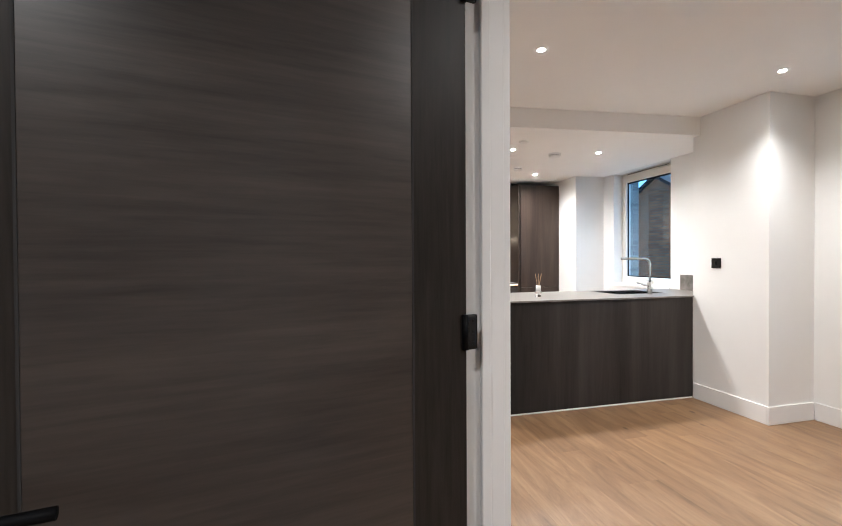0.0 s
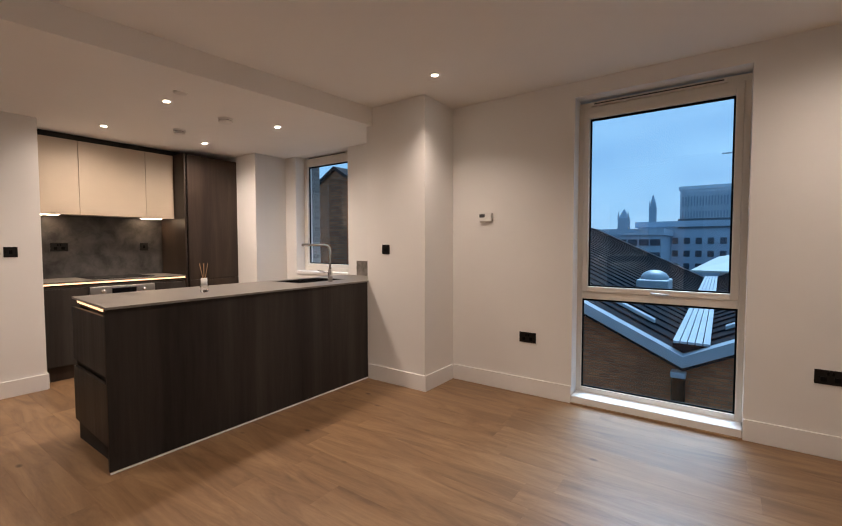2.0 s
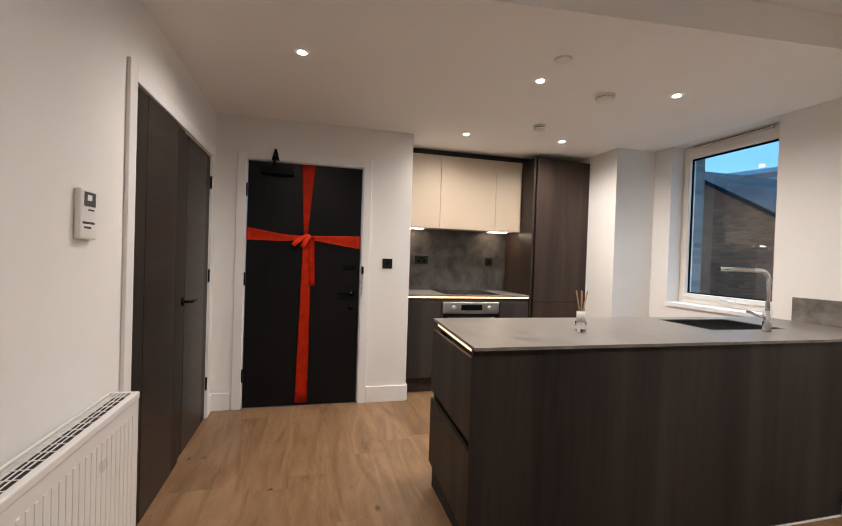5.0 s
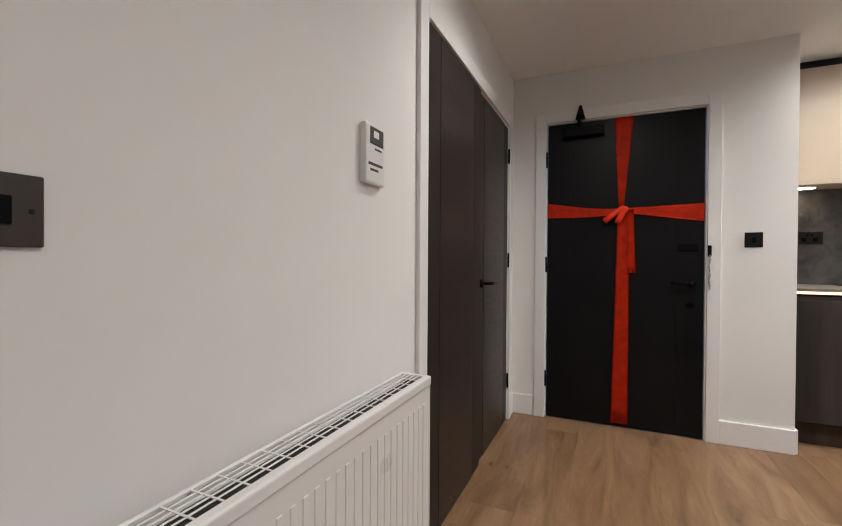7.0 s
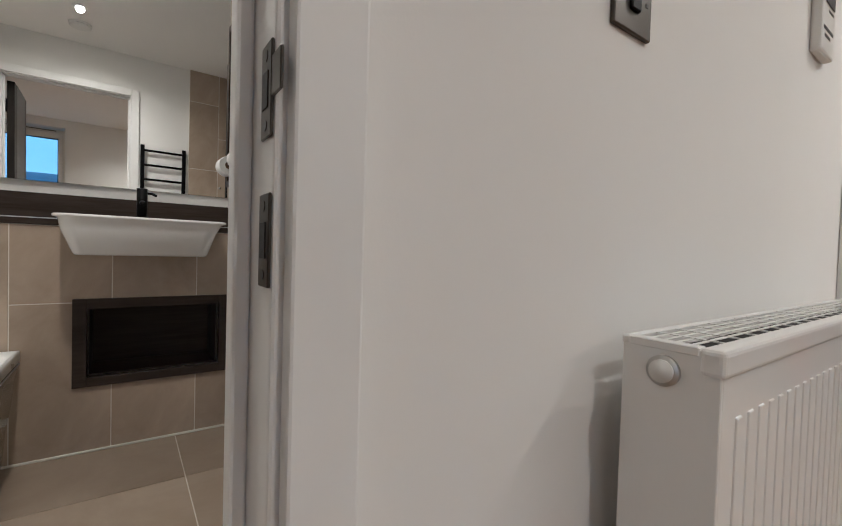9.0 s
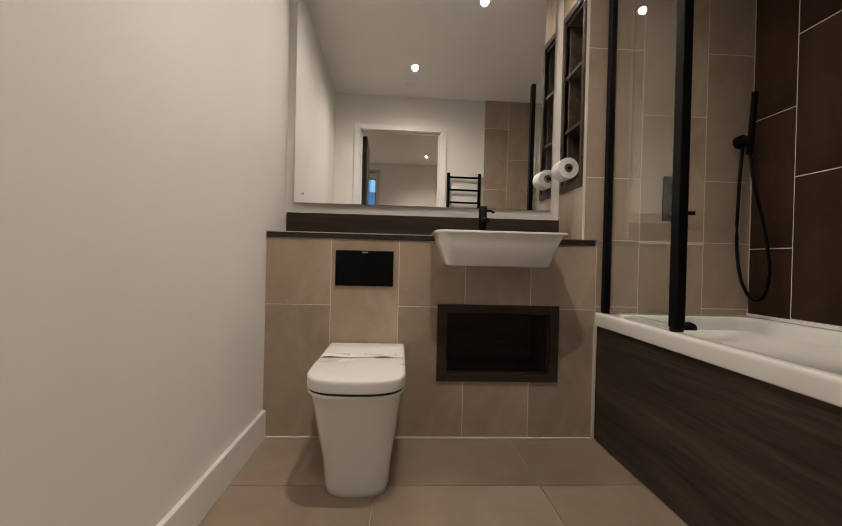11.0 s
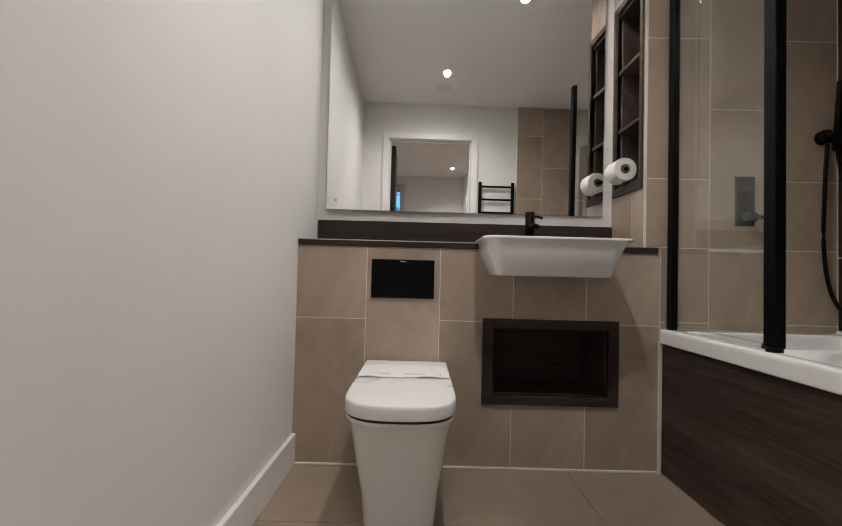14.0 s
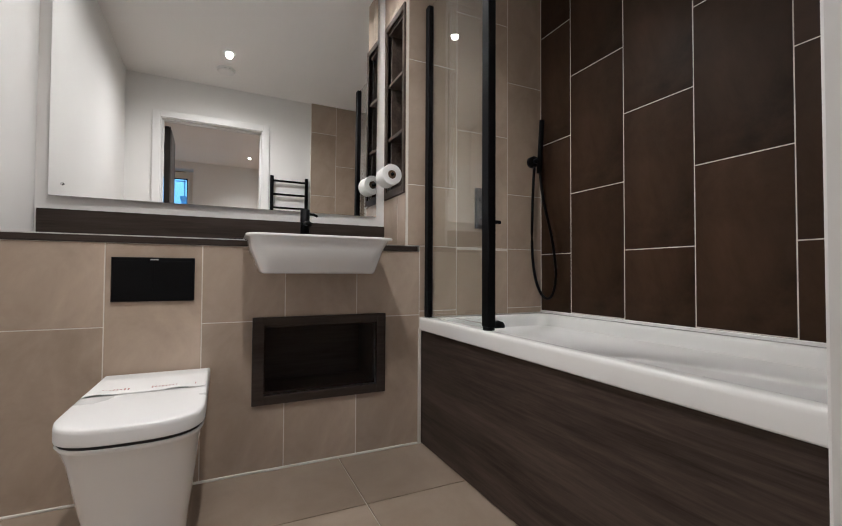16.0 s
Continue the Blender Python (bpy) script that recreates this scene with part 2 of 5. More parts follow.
WALL = plain("matt_white_paint", (0.80, 0.785, 0.762), 0.85, vary=0.03, scale=1.2, grain=220, relief=0.06)
CEIL = plain("ceiling_paint", (0.87, 0.85, 0.82), 0.9, vary=0.02, scale=1.0, grain=200, relief=0.05)
TRIM = plain("white_satin_paint", (0.80, 0.79, 0.775), 0.42, vary=0.03, scale=4, grain=60, relief=0.05)
FRAME = plain("cream_window_frame", (0.74, 0.70, 0.63), 0.35, vary=0.03, relief=0.02)
OAK = oak()
OAK_GAP = plain("floor_joint", (0.16, 0.095, 0.052), 0.8)
DOOR_V = wood("dark_veneer_upright", (0.012, 0.010, 0.009), (0.026, 0.022, 0.019), (0.046, 0.038, 0.032), "z", 0.42, 1.2, contrast=0.45, spec=0.15)
DOOR_H = wood("dark_veneer_across", (0.017, 0.014, 0.012), (0.042, 0.034, 0.029), (0.085, 0.069, 0.057), "x", 0.36, 1.0, spec=0.5, contrast=0.4)
DOOR_HY = wood("dark_veneer_across_y", (0.009, 0.007, 0.006), (0.020, 0.016, 0.0135), (0.046, 0.037, 0.030), "y", 0.36, 1.0, spec=0.4, contrast=0.4)
BLACK_DOOR = plain("black_door_paint", (0.008, 0.008, 0.009), 0.38, vary=0.15, grain=80, relief=0.05, spec=0.16)
KWOOD = wood("dark_oak_laminate", (0.014, 0.012, 0.011), (0.032, 0.0275, 0.0245), (0.066, 0.058, 0.052), "z", 0.5, 0.4, 0.18, contrast=0.24, spec=0.14)
KTALL = wood("brown_oak_laminate", (0.012, 0.008, 0.006), (0.032, 0.0215, 0.016), (0.068, 0.047, 0.035), "z", 0.4, 0.5, 0.15, spec=0.35, contrast=0.28)
BWOOD = wood("dark_bath_laminate", (0.012, 0.008, 0.0065), (0.055, 0.040, 0.032), (0.145, 0.112, 0.092), "x", 0.45, 0.8, 0.15, contrast=0.42, spec=0.12)
BWOODY = wood("dark_ledge_laminate", (0.017, 0.012, 0.0095), (0.042, 0.031, 0.025), (0.085, 0.066, 0.054), "y", 0.45, 0.9, 0.15, contrast=0.4, spec=0.12)
CREAM = plain("cream_cabinet", (0.50, 0.415, 0.315), 0.5, vary=0.03, relief=0.02)
WORKTOP = stone("grey_worktop", (0.11, 0.10, 0.088), (0.25, 0.228, 0.205), 0.36, 8.0)
SPLASH = stone("grey_splashback", (0.022, 0.021, 0.021), (0.088, 0.084, 0.080), 0.42, 7.0)
CHROME = plain("chrome", (0.75, 0.75, 0.76), 0.12, 1.0, vary=0.02, relief=0)
STEEL = plain("brushed_steel", (0.62, 0.61, 0.59), 0.36, 1.0, vary=0.05, grain=300, relief=0.05)
BLACK = plain("satin_black_metal", (0.0035, 0.0035, 0.004), 0.45, 0.0, vary=0.1, relief=0.02, spec=0.09)
POLISHED = plain("polished_steel", (0.42, 0.42, 0.43), 0.14, 1.0, vary=0.03, grain=300, relief=0.02)
BLACKGLASS = plain("black_glass", (0.006, 0.006, 0.007), 0.06, relief=0)
BLACKPLATE = plain("black_plate", (0.018, 0.017, 0.016), 0.3, 0.6, vary=0.1, relief=0.02)
BRONZE = plain("dark_bronze_plate", (0.072, 0.062, 0.053), 0.36, 0.75, vary=0.08, grain=300, relief=0.05)
PLASTIC = plain("white_plastic", (0.76, 0.75, 0.72), 0.35, vary=0.02, relief=0.01)
GREYPL = plain("grey_screen", (0.09, 0.095, 0.10), 0.25, relief=0)
RADWHITE = plain("white_radiator_enamel", (0.80, 0.79, 0.77), 0.3, vary=0.02, relief=0.02, coat=0.3)
# near-black for hidden carcasses; in gaps and slots the colour stands in for shade
DARKGAP = plain("dark_recess_shade", (0.025, 0.023, 0.022), 0.8)
RIBBON = plain("orange_red_ribbon", (0.80, 0.038, 0.004), 0.5, vary=0.14, scale=22, grain=240, relief=0.08, spec=0.2)
CERAMIC = plain("white_glazed_ceramic", (0.82, 0.815, 0.80), 0.08, vary=0.01, relief=0, coat=0.5)
LIDWHITE = plain("white_lid_plastic", (0.80, 0.795, 0.785), 0.3, vary=0.01, relief=0, spec=0.35)
ACRYLIC = plain("white_bath_acrylic", (0.80, 0.795, 0.78), 0.14, vary=0.01, relief=0, coat=0.3)
PAPER = plain("white_paper", (0.80, 0.79, 0.77), 0.9, vary=0.03, grain=150, relief=0.2)
CARD = plain("brown_card", (0.16, 0.10, 0.06), 0.8)
RED = plain("red_print", (0.34, 0.10, 0.10), 0.7)
TILE = stone("beige_tile", (0.34, 0.265, 0.20), (0.51, 0.41, 0.32), 0.42, 2.8, True)
TILE_DARK = stone("dark_brown_tile", (0.020, 0.0108, 0.0062), (0.074, 0.040, 0.0232), 0.42, 2.0, True, spread=0.25, spec=0.12)
TILE_FLOOR = stone("beige_floor_tile", (0.29, 0.225, 0.17), (0.40, 0.325, 0.255), 0.36, 2.6, True)
GROUT = plain("pale_grout", (0.70, 0.66, 0.60), 0.85, vary=0.05)
WAND = plain("reed", (0.50, 0.33, 0.19), 0.7)
GLASS = glass_of("window_glass", (0.96, 0.98, 0.99))
SHOWERGLASS = glass_of("shower_glass", (0.93, 0.965, 0.955))
JAR = glass_of("bottle_glass", (0.97, 0.97, 0.97))
MIRROR = plain("mirror_silver", (0.94, 0.945, 0.94), 0.0, 1.0, vary=0.0, relief=0)
GLOW = glowing("lamp_glow", (1.0, 0.88, 0.70), 70.0)
LED = glowing("led_strip", (1.0, 0.52, 0.24), 0.95)
LED_BRIGHT = glowing("under_cabinet_glow", (1.0, 0.70, 0.43), 15.0)
BRICK = brickwork("red_brick", (0.52, 0.165, 0.062), (0.33, 0.10, 0.042), (0.25, 0.15, 0.095))
BRICK_GREY = brickwork("grey_brick", (0.27, 0.25, 0.24), (0.15, 0.145, 0.145), (0.30, 0.29, 0.28))
ROOF = plain("dark_seam_roof", (0.009, 0.013, 0.020), 0.75, vary=0.2, scale=0.8, spec=0.08)
ROOF_PALE = plain("pale_zinc", (0.42, 0.47, 0.52), 0.45, 0.2, vary=0.12, scale=1.2)
# pale blue of distance haze is mixed into both cladding colours
HAZED_CONCRETE = plain("far_hazed_cladding", (0.36, 0.43, 0.52), 0.8, vary=0.08, scale=0.2)
HAZED_CONCRETE_PALE = plain("far_pale_hazed_cladding", (0.55, 0.60, 0.66), 0.8, vary=0.1, scale=0.15)
FARGLASS = plain("far_window", (0.05, 0.065, 0.09), 0.2, vary=0.1)
FARBAND = plain("far_dark_cladding", (0.075, 0.095, 0.12), 0.5, vary=0.1)
PALESHEET = plain("pale_cream_sheet", (0.62, 0.62, 0.58), 0.6, vary=0.06, scale=0.3)
BLUE = plain("blue_panel", (0.02, 0.12, 0.38), 0.5)
GROUND = plain("asphalt", (0.05, 0.05, 0.052), 0.9, vary=0.2, scale=0.3)

# ---- the large structure ----
CK, CL, CB = 2.46, 2.63, 2.42      # ceilings: kitchen, living room, bathroom
SY = -3.2


def holed_wall(name, axis, a0, a1, t0, t1, z1, holes, mat, label):
    """A wall along an axis with openings (a0, a1, z0, z1) cut through it."""
    bm = bmesh.new()
    def put(p0, p1, z0, z2):
        if p1 - p0 > 1e-4 and z2 - z0 > 1e-4:
            box(bm, p0, p1, t0, t1, z0, z2) if axis == "x" else box(bm, t0, t1, p0, p1, z0, z2)
    at = a0
    for h0, h1, hz0, hz1 in sorted(holes):
        put(at, h0, 0, z1)
        put(h0, h1, 0, hz0)
        put(h0, h1, hz1, z1)
        at = h1
    put(at, a1, 0, z1)
    return structure(name, bm, mat, label, "wall")


holed_wall("wall_west", "y", 0.62, 5.15, -0.13, 0.0, 2.75, [(1.005, 1.825, 0, 2.085), (3.50, 4.985, 0, 2.075)], WALL, "white painted plaster wall with radiator and doors")
holed_wall("wall_north", "x", -0.13, 1.66, 5.15, 5.30, 2.75, [(0.225, 1.228, 0, 2.12)], WALL, "white painted plaster wall around the entrance door")
structure("wall_kitchen_side", B(1.52, 1.66, 5.30, 6.05, 0, 2.75), WALL, "white painted return wall beside the kitchen units", "wall")
structure("wall_kitchen_back", B(1.52, 4.30, 5.92, 6.05, 0, 2.75), WALL, "white painted wall behind the kitchen units", "wall")
holed_wall("wall_east", "y", SY, 6.05, 4.09, 4.36, 2.75, [(0.0, 1.135, 0.0, 2.505), (3.72, 4.67, 0.95, 2.4585)], WALL, "white painted outer wall with two tall windows")
structure("wall_south", B(0.452, 4.36, SY - 0.15, SY, 0, 2.75), WALL, "plain white painted wall", "wall")
holed_wall("wall_bedroom", "y", SY, 0.62, 0.452, 0.56, 2.75, [(-0.232, 0.623, 0, 2.085)], WALL, "white painted partition with the bedroom doorway")
structure("wall_bathroom_south", B(-2.30, 0.56, 0.623, 0.765, 0, 2.75), WALL, "white painted partition beside the toilet", "wall")
structure("wall_bathroom_west", B(-2.30, -2.15, 0.765, 3.20, 0, 2.75), WALL, "white painted wall behind the mirror", "wall")
structure("wall_bathroom_north", B(-2.15, -0.13, 3.0562, 3.20, 0, 2.75), GROUT, "tiled wall along the bath", "wall")
structure("wall_cupboard", B(-0.75, -0.63, 3.20, 5.30, 0, 2.75), DARKGAP, "plain wall inside the cupboard", "wall")
structure("wall_bedroom_west", B(-3.2, -3.05, SY, 0.62, 0, 2.75), WALL, "plain white painted wall", "wall")
structure("wall_bedroom_south", B(-3.2, 0.47, SY - 0.15, SY, 0, 2.75), WALL, "plain white painted wall", "wall")
structure("column_box", B(3.612, 4.09, 2.285, 2.975, 0, 2.75), WALL, "white boxed column at the end of the peninsula", "wall")
structure("pillar_box", B(3.645, 4.09, 4.88, 5.92, 0, 2.60), WALL, "white boxed pillar beside the fridge cabinet", "wall")
BULK = [(-0.13, 3.228), (4.36, 2.838)]     # the lowered ceiling's edge runs a little askew
structure("ceiling_living", prism([(-0.13, SY), (4.36, SY), BULK[1], BULK[0]], 2, CL, CL + 0.15), CEIL, "plain white plaster ceiling", "ceiling")
structure("ceiling_kitchen", prism([BULK[0], BULK[1], (4.36, 6.05), (-0.13, 6.05)], 2, CK, CL + 0.15), CEIL, "lowered white plaster ceiling with downlights", "ceiling")
structure("ceiling_bathroom", B(-2.30, -0.13, 0.765, 3.20, CB, CB + 0.2), CEIL, "plain white plaster ceiling", "ceiling")
structure("ceiling_bedroom", B(-3.2, 0.47, SY, 0.62, CL, CL + 0.15), CEIL, "plain white plaster ceiling", "ceiling")
floor = structure("floor", B(-0.13, 4.25, SY, 6.0, -0.2, -0.006), OAK_GAP, "pale oak plank floor", "floor")
structure("floor_bedroom", B(-3.2, -0.13, SY, 0.70, -0.2, -0.004), OAK, "oak floor of the bedroom", "floor")
floor_bath = structure("floor_bathroom", B(-2.30, -0.13, 0.70, 3.20, -0.2, -0.006), GROUT, "beige tiled bathroom floor", "floor")


def skirting(n, x0, x1, y0, y1, h=0.145):
    bm = B(x0, x1, y0, y1, 0.0, h, 0.004, 2)
    return structure("baseboard_%d" % n, bm, TRIM, "white painted skirting board along the wall", "baseboard")


for i, s in enumerate([
    (0.0, 0.016, 1.89, 3.41), (0.0, 0.016, 0.78, 0.953), (0.0, 0.016, 5.06, 5.134), (0.0, 0.155, 5.134, 5.15), (1.288, 1.66, 5.134, 5.15),
    (1.66, 1.676, 5.15, 5.35), (3.596, 3.612, 2.285, 2.955), (3.596, 4.074, 2.269, 2.285), (4.074, 4.09, 1.135, 2.269),
    (4.074, 4.09, SY + 0.016, 0.0), (0.56, 4.09, SY, SY + 0.016), (0.56, 0.576, SY + 0.016, -0.30), (0.016, 0.545, 0.765, 0.781),
    (3.629, 3.645, 4.864, 5.29), (3.645, 4.09, 4.864, 4.88), (4.074, 4.09, 3.78, 4.864)], 1):
    skirting(i, *s)
skirting(20, -1.848, -0.15, 0.765, 0.783, 0.128)
skirting(21, -0.148, -0.13, 1.89, 2.30, 0.128)


# ---- doors ----
def lining(name, axis, a0, a1, t0, t1, head, label, arch=0.075, faces=(1, 1), stop=None):
    """A white door lining with architraves on both faces. a: the clear opening, t: the wall's faces."""
    fr = structure(name, bmesh.new(), TRIM, label, "door frame")
    def put(nm, a, b, c, d, z0, z1, bev=0.003):
        bm = B(a, b, c, d, z0, z1, bev, 2) if axis == "x" else B(c, d, a, b, z0, z1, bev, 2)
        part(nm, bm, TRIM, fr)
    e = 0.02
    put("jamb", a0 - e, a0, t0, t1, 0, head + e)
    put("jamb", a1, a1 + e, t0, t1, 0, head + e)
    put("head", a0, a1, t0, t1, head, head + e)
    if stop:
        put("stop", a0, a0 + 0.014, *stop, 0, head)
        put("stop", a1 - 0.014, a1, *stop, 0, head)
        put("stop", a0 + 0.014, a1 - 0.014, *stop, head - 0.014, head)
    for side, (f0, f1) in enumerate(((t0 - 0.018, t0), (t1, t1 + 0.018))):
        if faces[side]:
            put("architrave", a0 - arch, a0 - 0.008, f0, f1, 0, head + arch)
            put("architrave", a1 + 0.008, a1 + arch, f0, f1, 0, head + arch)
            put("architrave", a0 - 0.008, a1 + 0.008, f0, f1, head + 0.008, head + arch)
    return fr


def hinge(parent, at, length=0.1, axis="y"):
    """A black butt hinge: knuckle and leaf plate with three screws."""
    x, y, z = at
    h = part("hinge", C((x, y, z - length / 2), (x, y, z + length / 2), 0.007, n=12), BLACK, parent, "black metal hinge", True)
    return h


def lever(parent, x, y, z, out, along, mat=BLACK):
    """A lever handle with a round rose. out and along: unit directions."""
    o, a = Vector(out), Vector(along)
    p = Vector((x, y, z))
    h = part("handle", C(p, p + o * 0.012, 0.026, n=24), mat, parent, "black lever handle", True)
    bm = tube([p + o * 0.01, p + o * 0.045, p + o * 0.055 + a * 0.012, p + o * 0.056 + a * 0.12], 0.009)
    part("grip", bm, mat, h, smooth=True)
    return h


# bedroom door, standing open into the bedroom
lining("door_frame_1", "y", -0.212, 0.603, 0.452, 0.56, 2.065, "white painted bedroom door frame", faces=(1, 1), stop=(0.498, 0.521))
bed_door = thing("bedroom_door", "open dark brown veneered door with across-grain middle", "door", (0.442, 0.597, 0.006), turn=BED_DOOR_TURN)
LW = 0.835
leaf = part("leaf", B(-LW, 0, -0.044, 0, 0, 2.05, 0.002), DOOR_V, bed_door, local=True)
for s in (-0.0455, -0.0005):
    part("middle_panel", B(-LW + 0.125, -0.122, s, s + 0.002, 0.0, 2.05, 0.0005), DOOR_H, leaf, "dark across-grain veneer", local=True)
for gx in (-LW + 0.125, -0.122):
    part("groove", B(gx - 0.002, gx + 0.002, -0.0468, -0.0452, 0.0, 2.05), DARKGAP, leaf, local=True)
for z in (0.25, 1.176, 1.89):
    h = part("hinge", C((-0.006, -0.048, z - 0.036), (-0.006, -0.048, z + 0.036), 0.0075, n=12), BLACK, bed_door, "dark metal hinge", True, local=True)
    part("hinge_plate", B(-0.003, 0.021, -0.051, -0.047, z - 0.036, z + 0.036, 0.004, 2), BLACKPLATE, h, local=True)
    for k in (-0.023, 0, 0.023):
        part("screw", C((0.012, -0.0525, z + k), (0.012, -0.0508, z + k), 0.0035, n=12), BLACKPLATE, h, local=True)
lv = part("handle", C((-LW + 0.06, -0.044, 1.0), (-LW + 0.06, -0.056, 1.0), 0.026, n=24), BLACK, bed_door, "black lever handle", True, local=True)
part("grip", tube([(-LW + 0.06, -0.054, 1.0), (-LW + 0.06, -0.09, 1.0), (-LW + 0.075, -0.099, 1.0), (-LW + 0.18, -0.1, 1.0)], 0.009), BLACK, lv, smooth=True, local=True)

# entrance door with its ribbon
lining("door_frame_2", "x", 0.245, 1.208, 5.15, 5.30, 2.10, "white painted entrance door frame", arch=0.08, faces=(1, 0))
fd = thing("entrance_door", "closed black entrance door tied with an orange-red ribbon bow", "door", (0.727, 5.16, 0.0))
part("leaf", B(0.250, 1.203, 5.16, 5.205, 0.006, 2.096, 0.002), BLACK_DOOR, fd)
part("groove", B(1.055, 1.058, 5.158, 5.161, 0.006, 2.096), BLACK_DOOR, fd)
part("groove", B(0.400, 0.403, 5.158, 5.161, 0.006, 2.096), BLACK_DOOR, fd)
for z in (0.28, 1.1, 1.85):
    hinge(fd, (0.243, 5.149, z), 0.11)
lever(fd, 1.135, 5.16, 0.99, (0, -1, 0), (-1, 0, 0))
part("lock_rose", C((1.135, 5.16, 0.86), (1.135, 5.148, 0.86), 0.024, n=20), BLACK, fd, smooth=True)
part("bolt_plate", B(1.06, 1.17, 5.15, 5.16, 1.20, 1.24, 0.003), BLACK, fd)
cl = part("door_closer", B(0.35, 0.62, 5.105, 5.16, 1.99, 2.05, 0.006, 2), BLACK, fd, "black overhead door closer")
part("closer_arm", tube([(0.46, 5.12, 2.055), (0.46, 5.10, 2.09), (0.465, 5.05, 2.11), (0.468, 5.10, 2.14), (0.468, 5.12, 2.15)], 0.011), BLACK, cl, smooth=True)
part("closer_foot", prism([(0.435, 2.105), (0.50, 2.105), (0.475, 2.20), (0.46, 2.20)], 1, 5.108, 5.132, 0.002, 1), BLACK, cl)
part("chain_keep", B(1.216, 1.236, 5.118, 5.132, 1.16, 1.23, 0.003), BLACK, fd, "black door chain keep")
part("door_chain", tube([(1.226 + 0.004 * math.sin(k * 1.7), 5.12, 1.17 - 0.024 * k) for k in range(10)], 0.006, 8), STEEL, fd, "dangling steel door chain", True)


def band(parent, pts, widths, axis, y=5.154, fold=0.004):
    """A gathered ribbon band lying on the door, with soft lengthwise folds."""
    bm = bmesh.new()
    rows = []
    n = 9
    for (x, z), w in zip(pts, widths):
        row = []
        for k in range(n):
            u = k / (n - 1) - 0.5
            d = y - 0.003 - fold * (1 + math.cos(k * 2.6 + x * 7 + z * 5)) * (0.3 + 0.03 / max(w, 0.02))
            row.append(bm.verts.new((x, d, z + u * w) if axis == "x" else (x + u * w, d, z)))
        rows.append(row)
    for a, b in zip(rows, rows[1:]):
        for k in range(n - 1):
            bm.faces.new((a[k], a[k + 1], b[k + 1], b[k]))
    r = bmesh.ops.solidify(bm, geom=bm.faces[:], thickness=0.0016)
    return part("ribbon", bm, RIBBON, parent, "orange-red satin ribbon", True)


KX, KZ = 0.740, 1.472
def spread(a, b, n):
    return [a + (b - a) * i / (n - 1) for i in range(n)]
band(fd, [(x, KZ + 0.0 + 0.012 * math.sin(x * 8)) for x in spread(0.25, KX, 10)], spread(0.105, 0.03, 10), "x")
band(fd, [(x, KZ - 0.004 - 0.06 * (x - KX)) for x in spread(KX, 1.203, 10)], spread(0.03, 0.115, 10), "x")
band(fd, [(KX - 0.012 + 0.02 * (z - KZ), z) for z in spread(KZ, 2.095, 10)], spread(0.03, 0.115, 10), "z")
band(fd, [(KX + 0.004 - 0.012 * (KZ - z), z) for z in spread(0.03, KZ, 14)], spread(0.105, 0.075, 14), "z")
band(fd, [(KX + 0.045 + 0.02 * (KZ - z), z) for z in spread(1.05, KZ, 8)], spread(0.05, 0.035, 8), "z", 5.138)
knot = bmesh.new()
bmesh.ops.create_icosphere(knot, subdivisions=3, radius=0.032, matrix=Matrix.Translation((KX, 5.138, KZ)) @ Matrix.Diagonal((1.1, 0.6, 0.9, 1)))
part("knot", knot, RIBBON, fd, smooth=True)
for dx, dz in ((-0.115, -0.075), (-0.035, -0.09)):
    lp = [(KX, 5.128, KZ)] + [(KX + dx * t + 0.01 * math.sin(3 * t), 5.118 + 0.006 * math.sin(6 * t), KZ + dz * t + 0.02 * math.sin(math.pi * t)) for t in (0.3, 0.6, 0.85, 1.0)]
    bm = tube(lp, 0.02, 10)
    for v in bm.verts:
        v.co.y = 5.13 + (v.co.y - 5.13) * 0.45
    part("bow_loop", bm, RIBBON, fd, smooth=True)

# cupboard with two leaves
lining("door_frame_3", "y", 3.515, 4.97, -0.13, 0.0, 2.06, "white painted cupboard door frame", arch=0.085, faces=(0, 1))
cup = thing("cupboard_door", "closed pair of dark brown veneered cupboard doors", "door", (-0.02, 4.2, 0))
lf = part("leaf", B(-0.030, 0.014, 3.52, 4.238, 0.006, 2.055, 0.002), DOOR_V, cup)
rt = part("leaf", B(-0.044, 0.0, 4.242, 4.966, 0.006, 2.055, 0.002), DOOR_V, cup)
part("middle_panel", B(0.013, 0.0155, 3.64, 4.10, 0.006, 2.055), DOOR_HY, lf)
part("middle_panel", B(-0.001, 0.0015, 4.36, 4.85, 0.006, 2.055), DOOR_HY, rt)
for z in (0.28, 1.13, 1.86):
    hinge(cup, (0.008, 4.972, z), 0.1)
lever(cup, 0.0, 4.31, 1.0, (1, 0, 0), (0, 1, 0))

# bathroom doorway
lining("door_frame_4", "y", 1.02, 1.81, -0.13, 0.0, 2.07, "white painted bathroom door frame", arch=0.065, faces=(1, 1), stop=(-0.085, -0.06))
